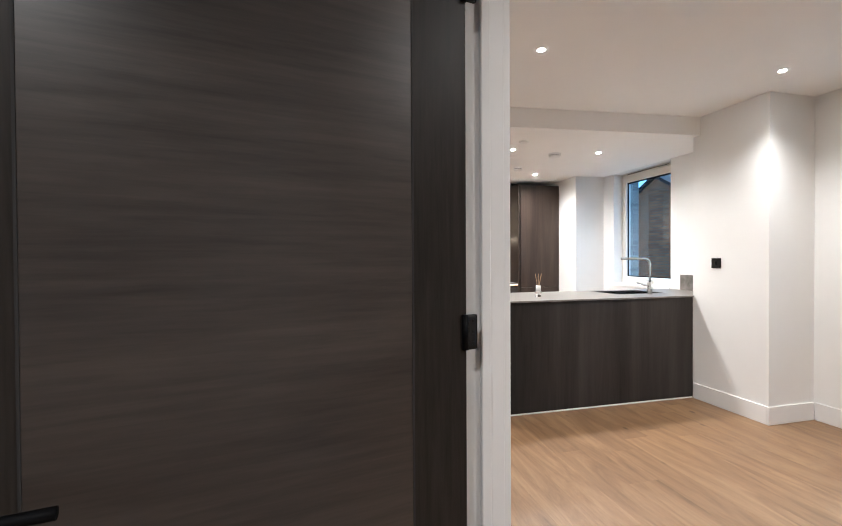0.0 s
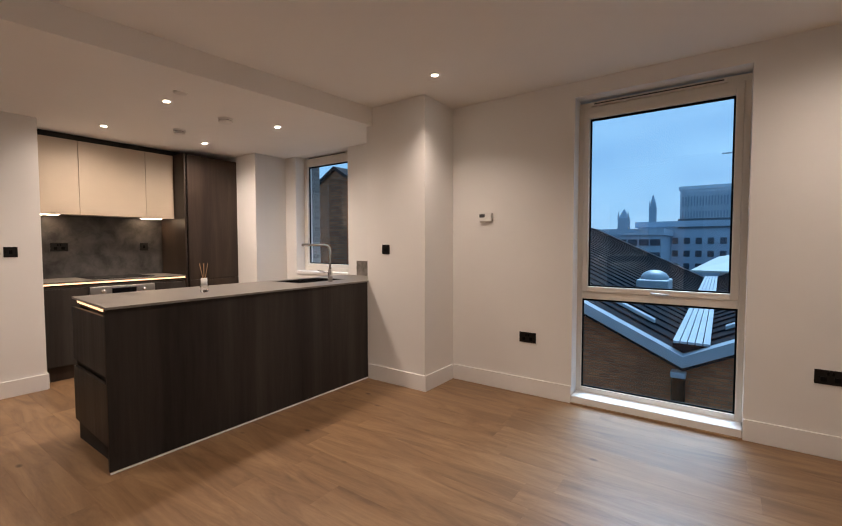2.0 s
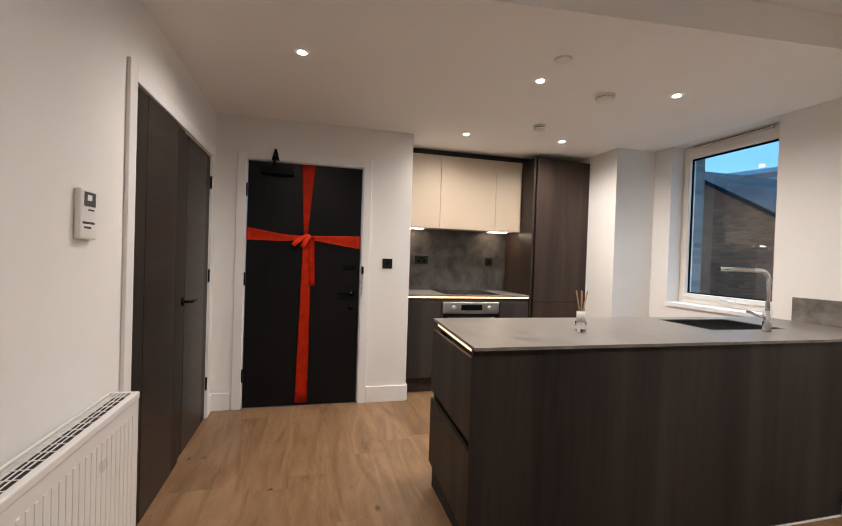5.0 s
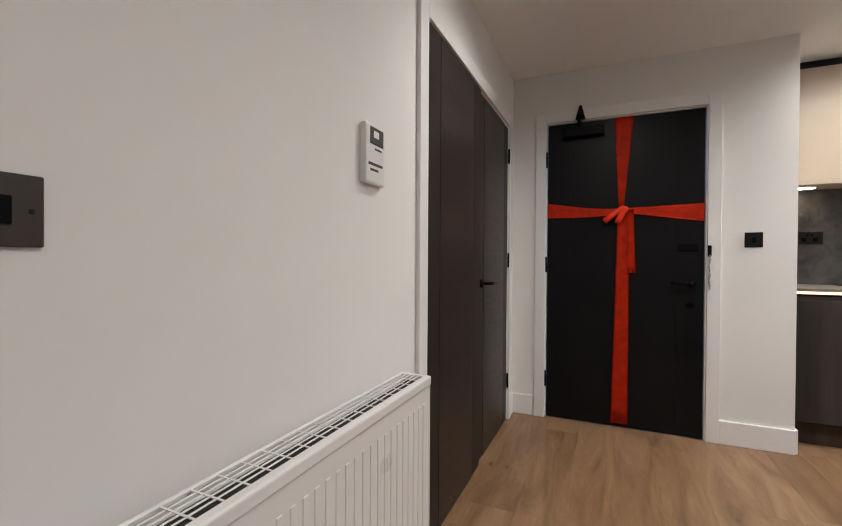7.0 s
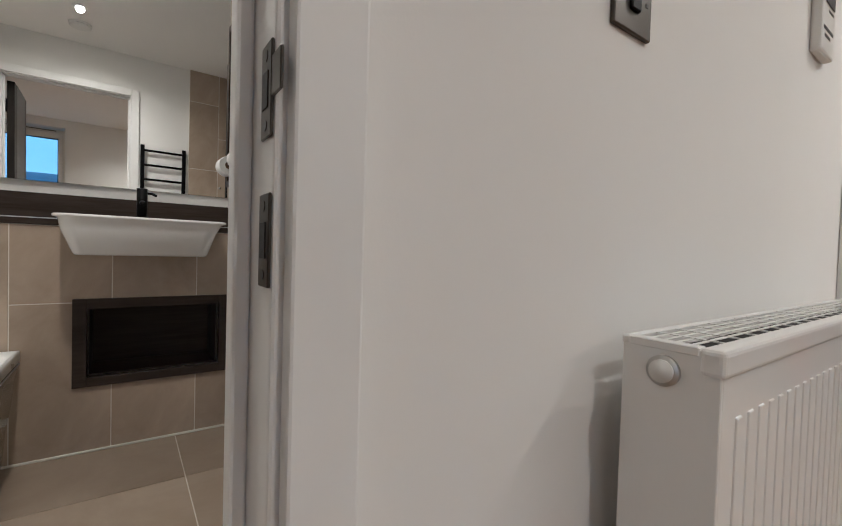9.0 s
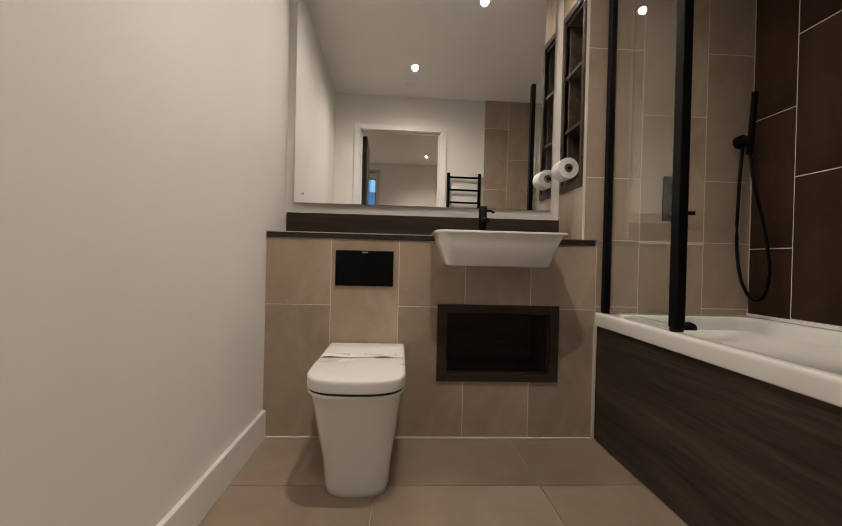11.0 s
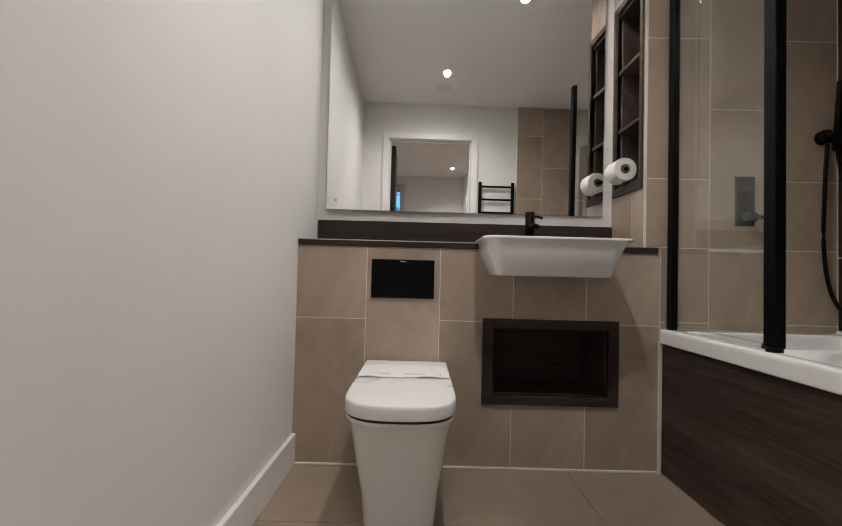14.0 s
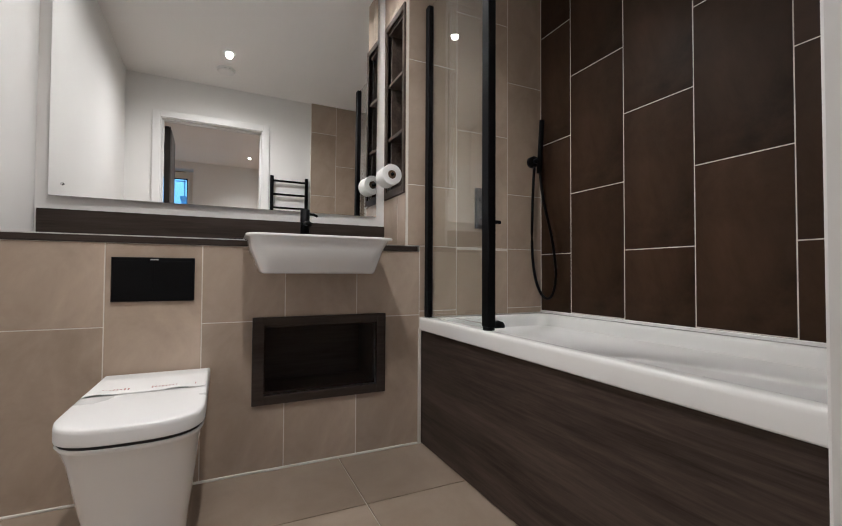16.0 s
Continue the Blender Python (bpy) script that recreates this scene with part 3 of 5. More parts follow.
# its leaf, swung square out into the living room
bath_door = thing("bathroom_door", "dark brown veneered door standing open beside the bathroom doorway", "door", (0.022, 1.030, 0.006))
bleaf = part("leaf", B(0.022, 0.622, 1.030, 1.074, 0.006, 2.05, 0.002), DOOR_V, bath_door)
for y in (1.0285, 1.0725):
    part("middle_panel", B(0.125, 0.525, y, y + 0.003, 0.006, 2.05, 0.0005), DOOR_H, bleaf, "dark across-grain veneer")
for z in (0.25, 1.13, 1.86):
    hinge(bath_door, (0.020, 1.028, z), 0.1)
lever(bath_door, 0.56, 1.074, 1.0, (0, 1, 0), (-1, 0, 0))
lever(bath_door, 0.56, 1.030, 1.0, (0, -1, 0), (-1, 0, 0))
# keep plates in the north jamb
for zc, tab in ((0.968, True), (0.860, False)):
    kp = tagged(thing("strike_plate", "dark bronze strike plate set into the white jamb", "strike plate", (-0.012, 1.81, zc)), group="strike plates")
    part("plate", B(-0.025, 0.0, 1.807, 1.8095, zc - 0.034, zc + 0.034, 0.0008), BRONZE, kp)
    # bolt hole as a dark patch on the plate, its shade put into the colour
    part("recess", B(-0.020, -0.006, 1.8062, 1.8072, zc - 0.013, zc + 0.013), DARKGAP, kp)
    for dz in (-0.025, 0.025):
        part("screw", C((-0.0125, 1.8065, zc + dz), (-0.0125, 1.8075, zc + dz), 0.004, n=10), BLACKPLATE, kp)
    if tab:
        part("lip", B(-0.001, 0.020, 1.8075, 1.8100, zc - 0.007, zc + 0.022, 0.0008), BRONZE, kp)


# ---- windows ----
def tall_window(n, y0, y1, z0, z1, split, label, head=0.048):
    """A cream framed window set in the outer wall, with a fixed light below and a sash above."""
    w = structure("window_%d" % n, bmesh.new(), FRAME, label, "window")
    x0, x1, f = 4.225, 4.295, 0.045
    lights = [(z0, split - 0.0, False), (split, z1, True)] if split else [(z0, z1, True)]
    fr = part("window_frame", B(x0, x1, y0, y0 + f, z0, z1, 0.004, 2), FRAME, w)
    part("window_frame", B(x0, x1, y1 - f, y1, z0, z1, 0.004, 2), FRAME, w)
    part("window_frame", B(x0, x1, y0 + f, y1 - f, z1 - f, z1, 0.004, 2), FRAME, w)
    part("window_frame", B(x0, x1, y0 + f, y1 - f, z0, z0 + f, 0.004, 2), FRAME, w)
    if split:
        part("transom", B(x0, x1, y0 + f, y1 - f, split - 0.03, split + 0.03, 0.004, 2), FRAME, w)
    for a, b, sash in lights:
        a2, b2 = a + (f if a == z0 else 0.03), b - (f if b == z1 else 0.03)
        g = 0.0
        if sash:
            g = 0.045
            for q in ((y0 + f, y0 + f + g, a2, b2), (y1 - f - g, y1 - f, a2, b2)):
                part("sash", B(x0 - 0.012, x1 - 0.01, *q, 0.004, 2), FRAME, w)
            for q in ((a2, a2 + g), (b2 - g, b2)):
                part("sash", B(x0 - 0.012, x1 - 0.01, y0 + f + g, y1 - f - g, *q, 0.004, 2), FRAME, w)
            part("window_handle", tube([(x0 - 0.02, (y0 + y1) / 2 + 0.01, a2 + 0.018), (x0 - 0.045, (y0 + y1) / 2, a2 + 0.018), (x0 - 0.045, (y0 + y1) / 2 - 0.11, a2 + 0.012)], 0.008), STEEL, w, "steel window handle", True)
        for q in ((y0 + f + g, y0 + f + g + 0.012, a2 + g, b2 - g), (y1 - f - g - 0.012, y1 - f - g, a2 + g, b2 - g)):
            part("gasket", B(x0 + 0.015, x0 + 0.03, *q), BLACK, w)
        for q in ((a2 + g, a2 + g + 0.012), (b2 - g - 0.016, b2 - g)):
            part("gasket", B(x0 + 0.015, x0 + 0.03, y0 + f + g + 0.012, y1 - f - g - 0.012, *q), BLACK, w)
        p = part("pane", B(x0 + 0.022, x0 + 0.026, y0 + f + g + 0.004, y1 - f - g - 0.004, a2 + g + 0.004, b2 - g - 0.004), GLASS, w)
        p.visible_shadow = False
    part("head_piece", B(x0 + 0.012, x1, y0, y1, z1, z1 + head, 0.003), FRAME, w)
    v = part("trickle_vent", B(x0 - 0.012, x0 + 0.012, y0 + 0.14, y1 - 0.10, z1 + head * 0.15, z1 + head * 0.88, 0.005, 2), FRAME, w, "long slotted trickle vent")
    # slot is a dark strip on the vent's face, coloured as if shaded
    part("vent_slot", B(x0 - 0.014, x0 - 0.011, y0 + 0.16, y1 - 0.12, z1 + head * 0.42, z1 + head * 0.62), DARKGAP, v)
    return w


tall_window(1, -0.004, 1.139, 0.068, 2.44, 0.895, "tall cream framed window with a fixed lower light")
tall_window(2, 3.716, 4.674, 0.985, 2.425, 0, "cream framed kitchen window above the sink", 0.03)
structure("window_sill_1", B(4.075, 4.30, 0.003, 1.132, -0.003, 0.068, 0.006, 2), TRIM, "white painted low window sill", "window sill")
structure("window_sill_2", B(4.075, 4.30, 3.723, 4.667, 0.945, 0.985, 0.006, 2), TRIM, "white painted kitchen window sill", "window sill")
structure("trim_sill", B(4.062, 4.076, 0.0, 1.135, -0.003, 0.014, 0.003), OAK, "thin oak trim along the sill", "trim")

# ---- kitchen ----
WT = 0.968
def askew(bm, lean=0.078, x_max=1.6):
    """Leans the peninsula's open end, which runs a little off square."""
    for v in bm.verts:
        if v.co.x < x_max:
            v.co.x += lean * (v.co.y - 2.975)
    return bm


pen = thing("peninsula_unit", "dark oak laminate peninsula with drawers in its end", "kitchen unit", (2.4, 3.3, 0))
part("back_panel", B(1.438, 3.610, 2.976, 2.996, 0.012, WT - 0.014, 0.001), KWOOD, pen)
part("plinth", B(1.50, 3.60, 3.05, 3.70, 0.0, 0.14), DARKGAP, pen)
part("carcass", askew(B(1.481, 3.60, 3.0, 3.74, 0.12, WT - 0.10), 0.048), DARKGAP, pen)
part("inner_front", B(1.540, 4.07, 3.742, 3.758, 0.14, WT - 0.06, 0.001), KWOOD, pen)
d1 = part("drawer_front", askew(B(1.455, 1.474, 3.0, 3.752, 0.545, 0.905, 0.0015), 0.048), KWOOD, pen)
d2 = part("drawer_front", askew(B(1.455, 1.474, 3.0, 3.752, 0.125, 0.50, 0.0015), 0.048), KWOOD, pen)
part("handle_rail", askew(B(1.4745, 1.480, 3.0, 3.752, 0.50, 0.548), 0.048), BLACK, pen, "black recessed handle rail")
part("led_profile", askew(B(1.462, 1.476, 3.004, 3.75, 0.925, 0.944, 0.002)), LED, pen, "warm lit strip under the worktop")
# dark strip carries the shade behind the lit profile
part("shadow_gap", askew(B(1.476, 1.49, 3.0, 3.752, 0.905, WT - 0.014)), DARKGAP, pen)
structure("floor_seal", B(1.438, 3.60, 2.966, 2.976, 0.0, 0.010, 0.002), TRIM, "white sealant line along the peninsula", "trim")

# worktop with the sink cut out
SX0, SX1, SY0, SY1 = 3.02, 3.58, 3.27, 3.66
wt = thing("peninsula_worktop", "mottled grey stone-effect worktop with inset sink", "worktop", (2.5, 3.35, WT - 0.014))
wb = bmesh.new()
for q in ((1.440, SX0, 2.962, 3.775), (SX0, SX1, 2.962, SY0), (SX0, SX1, SY1, 3.775), (SX1, 3.612, 2.962, 3.775), (3.612, 4.09, 2.978, 3.775)):
    box(wb, *q, WT - 0.014, WT)
bmesh.ops.remove_doubles(wb, verts=wb.verts, dist=0.0005)
part("slab", askew(wb), WORKTOP, wt)
part("upstand", B(4.074, 4.0895, 2.98, 3.575, WT, WT + 0.168, 0.001), WORKTOP, wt)

sink = thing("kitchen_sink", "polished stainless steel sink bowl inset flush in the worktop", "sink", ((SX0 + SX1) / 2, 3.46, 0.78))
sb = bmesh.new()
t_ = 0.006
for q in ((SX0, SX1, SY0, SY1, 0.775, 0.781), (SX0, SX0 + t_, SY0, SY1, 0.781, WT - 0.002), (SX1 - t_, SX1, SY0, SY1, 0.781, WT - 0.002), (SX0, SX1, SY0, SY0 + t_, 0.781, WT - 0.002), (SX0, SX1, SY1 - t_, SY1, 0.781, WT - 0.002)):
    box(sb, *q)
part("bowl", sb, POLISHED, sink)
part("waste", C((3.32, 3.46, 0.781), (3.32, 3.46, 0.784), 0.045, n=24), CHROME, sink, smooth=True)
for q in ((SX0 - 0.008, SX1 + 0.008, SY0 - 0.008, SY0), (SX0 - 0.008, SX1 + 0.008, SY1, SY1 + 0.008), (SX0 - 0.008, SX0, SY0, SY1), (SX1, SX1 + 0.008, SY0, SY1)):
    part("rim", B(*q, WT + 0.0005, WT + 0.0025, 0.0005), POLISHED, sink, "thin polished steel rim")
tap = thing("kitchen_tap", "tall chrome mixer tap with square spout", "tap", (3.33, 3.20, WT))
part("body", C((3.33, 3.20, WT), (3.33, 3.20, WT + 0.12), 0.022, n=24), CHROME, tap, smooth=True)
sp = [(3.33, 3.20, WT + 0.11), (3.33, 3.20, WT + 0.295)] + [(3.33 - 0.053 * (1 - math.cos(a)), 3.20 + 0.0138 * (1 - math.cos(a)), WT + 0.295 + 0.055 * math.sin(a)) for a in spread(0.2, math.pi / 2, 7)] + [(3.06, 3.27, WT + 0.352)]
part("spout", tube(sp, 0.0125, 14), CHROME, tap, smooth=True)
part("lever", tube([(3.31, 3.20, WT + 0.085), (3.27, 3.20, WT + 0.09), (3.20, 3.22, WT + 0.115)], 0.008), CHROME, tap, smooth=True)

dif = thing("reed_diffuser", "clear glass reed diffuser with pale reeds", "diffuser", (2.165, 3.29, WT))
part("bottle", loft([[(2.165 + r * math.cos(a * math.pi / 8), 3.29 + r * math.sin(a * math.pi / 8), WT + z) for a in range(16)] for r, z in ((0.026, 0), (0.029, 0.004), (0.029, 0.05), (0.015, 0.06), (0.014, 0.085))]), JAR, dif, smooth=True)
part("label_band", C((2.165, 3.29, WT + 0.052), (2.165, 3.29, WT + 0.105), 0.0225, n=20), PAPER, dif, "plain white paper label", True)
for k in range(6):
    a = k * 1.05
    part("reed", C((2.165, 3.29, WT + 0.06), (2.165 + 0.032 * math.cos(a), 3.29 + 0.032 * math.sin(a), WT + 0.215), 0.0022, n=8), WAND, dif)

# back run
KF = 5.315
def unit(x0, x1, label):
    u = thing("base_unit", label, "kitchen unit", ((x0 + x1) / 2, 5.6, 0), "base units")
    part("carcass", B(x0 + 0.002, x1 - 0.002, KF + 0.02, 5.92, 0.14, WT - 0.05), DARKGAP, u)
    part("plinth", B(x0, x1, KF + 0.06, KF + 0.08, 0, 0.15), KTALL, u)
    return u
u1 = unit(1.66, 2.035, "dark oak laminate base unit with plain front")
part("door", B(1.663, 2.032, KF, KF + 0.019, 0.15, 0.895, 0.0015), KWOOD, u1)
u2 = unit(2.035, 2.66, "dark oak laminate base unit with built-in oven")
part("drawer_front", B(2.038, 2.657, KF, KF + 0.019, 0.15, 0.275, 0.0015), KWOOD, u2)
u3 = unit(2.66, 2.985, "narrow dark oak laminate base unit")
part("door", B(2.663, 2.982, KF, KF + 0.019, 0.15, 0.895, 0.0015), KWOOD, u3)
oven = thing("built_in_oven", "stainless steel built-in oven with black glass door", "oven", (2.350, 5.6, 0.28))
part("body", B(2.050, 2.645, KF + 0.002, 5.88, 0.28, 0.895), STEEL, oven)
ov = part("control_panel", B(2.050, 2.645, KF - 0.018, KF + 0.004, 0.79, 0.897, 0.003), STEEL, oven, "brushed steel control panel")
part("display", B(2.235, 2.460, KF - 0.021, KF - 0.017, 0.815, 0.872, 0.001), BLACKGLASS, ov)
for x in (2.160, 2.535):
    part("knob", C((x, KF - 0.018, 0.843), (x, KF - 0.042, 0.843), 0.021, 0.018, n=24), STEEL, ov, smooth=True)
od = part("oven_door", B(2.050, 2.645, KF - 0.016, KF + 0.004, 0.285, 0.78, 0.003), BLACKGLASS, oven, "black glass oven door")
part("door_handle", tube([(2.110, KF - 0.016, 0.735), (2.110, KF - 0.05, 0.735), (2.585, KF - 0.05, 0.735), (2.585, KF - 0.016, 0.735)], 0.011), STEEL, od, smooth=True)
bw = thing("back_worktop", "mottled grey worktop along the cooking wall with lit edge", "worktop", (2.3, 5.6, WT - 0.03))
part("slab", B(1.662, 2.984, KF - 0.012, 5.90, WT - 0.014, WT, 0.001), WORKTOP, bw)
part("led_profile", B(1.664, 2.98, KF - 0.004, KF + 0.008, WT - 0.034, WT - 0.018, 0.002), LED, bw, "warm lit strip under the worktop edge")
structure("splashback", B(1.662, 2.984, 5.90, 5.92, WT, 1.66), SPLASH, "mottled dark grey splashback panel", "splashback")
pot = thing("soap_bottle", "small white plastic bottle on the back worktop", "bottle", (1.71, 5.5, WT))
part("bottle", loft([[(1.71 + r * math.cos(a * math.pi / 8), 5.5 + r * math.sin(a * math.pi / 8), WT + z) for a in range(16)] for r, z in ((0.024, 0), (0.026, 0.005), (0.026, 0.09), (0.012, 0.105))]), PLASTIC, pot, smooth=True)
part("cap", C((1.71, 5.5, WT + 0.105), (1.71, 5.5, WT + 0.125), 0.012, n=16), PLASTIC, pot, smooth=True)
hob = thing("induction_hob", "black glass induction hob set in the worktop", "hob", (2.39, 5.62, WT))
part("glass", B(2.09, 2.68, 5.37, 5.87, WT, WT + 0.006, 0.002), BLACKGLASS, hob)


def wall_unit(x0, x1, label):
    u = thing("wall_unit", label, "kitchen unit", ((x0 + x1) / 2, 5.75, 1.64), "wall units")
    part("carcass", B(x0 + 0.001, x1 - 0.001, 5.575, 5.92, 1.645, 2.39), CREAM, u)
    part("door", B(x0 + 0.0015, x1 - 0.0015, 5.552, 5.572, 1.635, 2.392, 0.0015), CREAM, u)
    return u
for a, b in ((1.662, 2.06), (2.06, 2.68), (2.68, 2.984)):
    wall_unit(a, b, "cream flat-fronted wall unit over the worktop")
# near-black strip stands in for the shaded gap up to the ceiling
structure("trim_scribe", B(1.662, 3.66, 5.62, 5.66, 2.40, CK), DARKGAP, "dark strip standing in for shade above the wall units", "trim")
for x in (1.83, 2.80):
    lt = thing("under_cabinet_light", "slim lit lamp under the wall unit", "light", (x, 5.74, 1.63), "under cabinet lights")
    part("body", B(x - 0.11, x + 0.11, 5.69, 5.79, 1.635, 1.645), STEEL, lt)
    part("diffuser", B(x - 0.10, x + 0.10, 5.70, 5.78, 1.633, 1.637), LED_BRIGHT, lt)
tall = thing("fridge_cabinet", "tall brown oak laminate fridge cabinet", "cabinet", (3.3, 5.6, 0))
part("side_panel", B(2.986, 3.006, 5.30, 5.92, 0, 2.40, 0.001), KTALL, tall)
part("handle_channel", B(3.006, 3.026, 5.315, 5.34, 0.15, 2.39), BLACK, tall, "black recessed handle channel")
part("carcass", B(3.026, 3.645, 5.322, 5.92, 0.0, 2.39), DARKGAP, tall)
part("door", B(3.024, 3.648, 5.298, 5.320, 0.905, 2.392, 0.002), KTALL, tall)
part("door", B(3.024, 3.648, 5.298, 5.320, 0.15, 0.900, 0.002), KTALL, tall)
part("plinth", B(3.01, 3.648, 5.36, 5.38, 0, 0.15), KTALL, tall)


# ---- switches, sockets and small wall fittings ----
def plate(name, label, cat, at, out, w, h, mat=BLACKPLATE, rockers=(), square=True):
    """A wall plate: at the wall's face, out: 'x', '-x', '-y' or 'y'."""
    x, y, z = at
    t = thing(name, label, cat, at)
    def put(nm, u0, u1, v0, v1, d0, d1, m, par, bev=0.0015):
        s = -1 if out[0] == "-" else 1
        lo, hi = sorted((s * d0, s * d1))
        if out[-1] == "x":
            bm = B(x + lo, x + hi, y + u0, y + u1, z + v0, z + v1, bev)
        else:
            bm = B(x + u0, x + u1, y + lo, y + hi, z + v0, z + v1, bev)
        return part(nm, bm, m, par)
    put("plate", -w / 2, w / 2, -h / 2, h / 2, 0, 0.007, mat, t)
    for u, v, a, b, m in rockers:
        put("rocker", u - a / 2, u + a / 2, v - b / 2, v + b / 2, 0.006, 0.0115, m, t)
    for u in (-w * 0.35, w * 0.35):
        put("screw", u - 0.003, u + 0.003, -0.003, 0.003, 0.0065, 0.0078, BLACKPLATE if mat is BRONZE else BLACK, t, 0.0005)
    return t


one = [(0, 0, 0.022, 0.034, BLACK)]
plate("light_switch", "dark bronze single light switch on the white wall", "switch", (0, 2.2595, 1.191), "x", 0.088, 0.088, BRONZE, one)
plate("light_switch", "dark bronze light switch beside the bathroom door", "switch", (0, 1.970, 1.185), "x", 0.088, 0.088, BRONZE, one)
sock = [(-0.032, -0.012, 0.03, 0.03, BLACK), (0.032, -0.012, 0.03, 0.03, BLACK), (-0.012, 0.022, 0.012, 0.02, BLACK), (0.012, 0.022, 0.012, 0.02, BLACK)]
plate("light_switch", "black switch plate beside the entrance door", "switch", (1.452, 5.15, 1.262), "-y", 0.09, 0.09, BLACKPLATE, one)
plate("light_switch", "black switch plate on the boxed column", "switch", (3.612, 2.735, 1.276), "-x", 0.09, 0.09, BLACKPLATE, one)
plate("wall_socket", "black double socket low on the white wall", "socket", (4.09, 1.515, 0.503), "-x", 0.15, 0.09, BLACKPLATE, sock)
plate("wall_socket", "black double socket low beyond the window", "socket", (4.09, -0.42, 0.50), "-x", 0.15, 0.09, BLACKPLATE, sock)
plate("wall_socket", "black double socket on the splashback", "socket", (1.965, 5.90, 1.30), "-y", 0.15, 0.09, BLACKPLATE, sock)
plate("wall_socket", "black single socket on the splashback", "socket", (2.775, 5.90, 1.30), "-y", 0.09, 0.09, BLACKPLATE, one)

th = thing("thermostat", "small white thermostat with a grey display", "thermostat", (4.09, 1.925, 1.575))
part("body", B(4.058, 4.09, 1.855, 1.985, 1.535, 1.61, 0.006, 2), PLASTIC, th)
part("display", B(4.0565, 4.0585, 1.925, 1.978, 1.57, 1.60), GREYPL, th)
part("slider", B(4.056, 4.058, 1.865, 1.895, 1.565, 1.58), PLASTIC, th)
hs = thing("entry_phone", "white entry phone handset with a small grey screen", "intercom", (0.0, 3.09, 1.50))
part("body", B(0.0, 0.022, 3.042, 3.157, 1.355, 1.530, 0.006, 2), PLASTIC, hs)
part("screen", B(0.022, 0.024, 3.064, 3.140, 1.470, 1.520, 0.001), GREYPL, hs)
part("screen_text", B(0.024, 0.0245, 3.082, 3.112, 1.49, 1.51), PLASTIC, hs)
for k, (a, b) in enumerate(((3.092, 3.132), (3.056, 3.137), (3.066, 3.112))):
    part("print_bar", B(0.022, 0.0228, a, b, (1.455, 1.408, 1.392)[k], (1.461, 1.416, 1.399)[k]), GREYPL, hs)

# radiator with a grille top
rad = thing("radiator", "white double panel radiator with a slotted top grille", "radiator", (0.08, 2.78, 0.15))
RY0, RY1, RZ0, RZ1 = 2.212, 3.245, 0.158, 0.765
fp = B(0.125, 0.139, RY0 + 0.004, RY1 - 0.004, RZ0, RZ1 - 0.012, 0.004, 2)
part("front_panel", fp, RADWHITE, rad)
part("back_panel", B(0.040, 0.052, RY0 + 0.004, RY1 - 0.004, RZ0, RZ1 - 0.02, 0.003), RADWHITE, rad)
n_rib = 28
for k in range(n_rib):
    y = RY0 + 0.05 + k * (RY1 - RY0 - 0.1) / (n_rib - 1)
    part("rib", B(0.136, 0.1412, y - 0.008, y + 0.008, RZ0 + 0.03, RZ1 - 0.075, 0.002, 2), RADWHITE, rad)
for y0, y1 in ((RY0, RY0 + 0.005), (RY1 - 0.005, RY1)):
    part("side_cover", B(0.0375, 0.1395, y0, y1, RZ0 + 0.01, RZ1 - 0.003, 0.001), RADWHITE, rad)
part("grille_edge", B(0.036, 0.046, RY0 - 0.0015, RY1 + 0.0015, RZ1 - 0.01, RZ1, 0.002), RADWHITE, rad)
part("grille_edge", B(0.118, 0.143, RY0 - 0.0015, RY1 + 0.0015, RZ1 - 0.030, RZ1, 0.006, 3), RADWHITE, rad)
for k in range(4):
    x = 0.060 + k * 0.0145
    part("grille_bar", B(x - 0.0021, x + 0.0021, RY0 + 0.01, RY1 - 0.01, RZ1 - 0.0032, RZ1 - 0.002), RADWHITE, rad)
for k in range(1, 20):
    y = RY0 + 0.012 + k * (RY1 - RY0 - 0.024) / 20
    part("grille_slat", B(0.046, 0.120, y - 0.0020, y + 0.0020, RZ1 - 0.0026, RZ1 - 0.0014), RADWHITE, rad)
for y0, y1 in ((RY0 - 0.001, RY0 + 0.016), (RY1 - 0.016, RY1 + 0.001)):
    part("grille_end", B(0.0455, 0.1185, y0, y1, RZ1 - 0.010, RZ1 - 0.0005, 0.001), RADWHITE, rad)
# near-black block gives the slots the shade of the hollow inside
part("dark_inside", B(0.054, 0.122, RY0 + 0.007, RY1 - 0.007, RZ0 + 0.02, RZ1 - 0.022), DARKGAP, rad)
vl = part("vent_plug", C((0.085, RY0, 0.733), (0.085, RY0 - 0.006, 0.733), 0.017, n=24), STEEL, rad, "chrome ringed vent plug", True)
part("plug_face", C((0.085, RY0 - 0.004, 0.733), (0.085, RY0 - 0.010, 0.733), 0.0125, n=24), PLASTIC, vl, smooth=True)
for y in (2.4, 3.13):
    part("wall_bracket", B(0.0, 0.040, y - 0.015, y + 0.015, 0.25, 0.62), RADWHITE, rad)


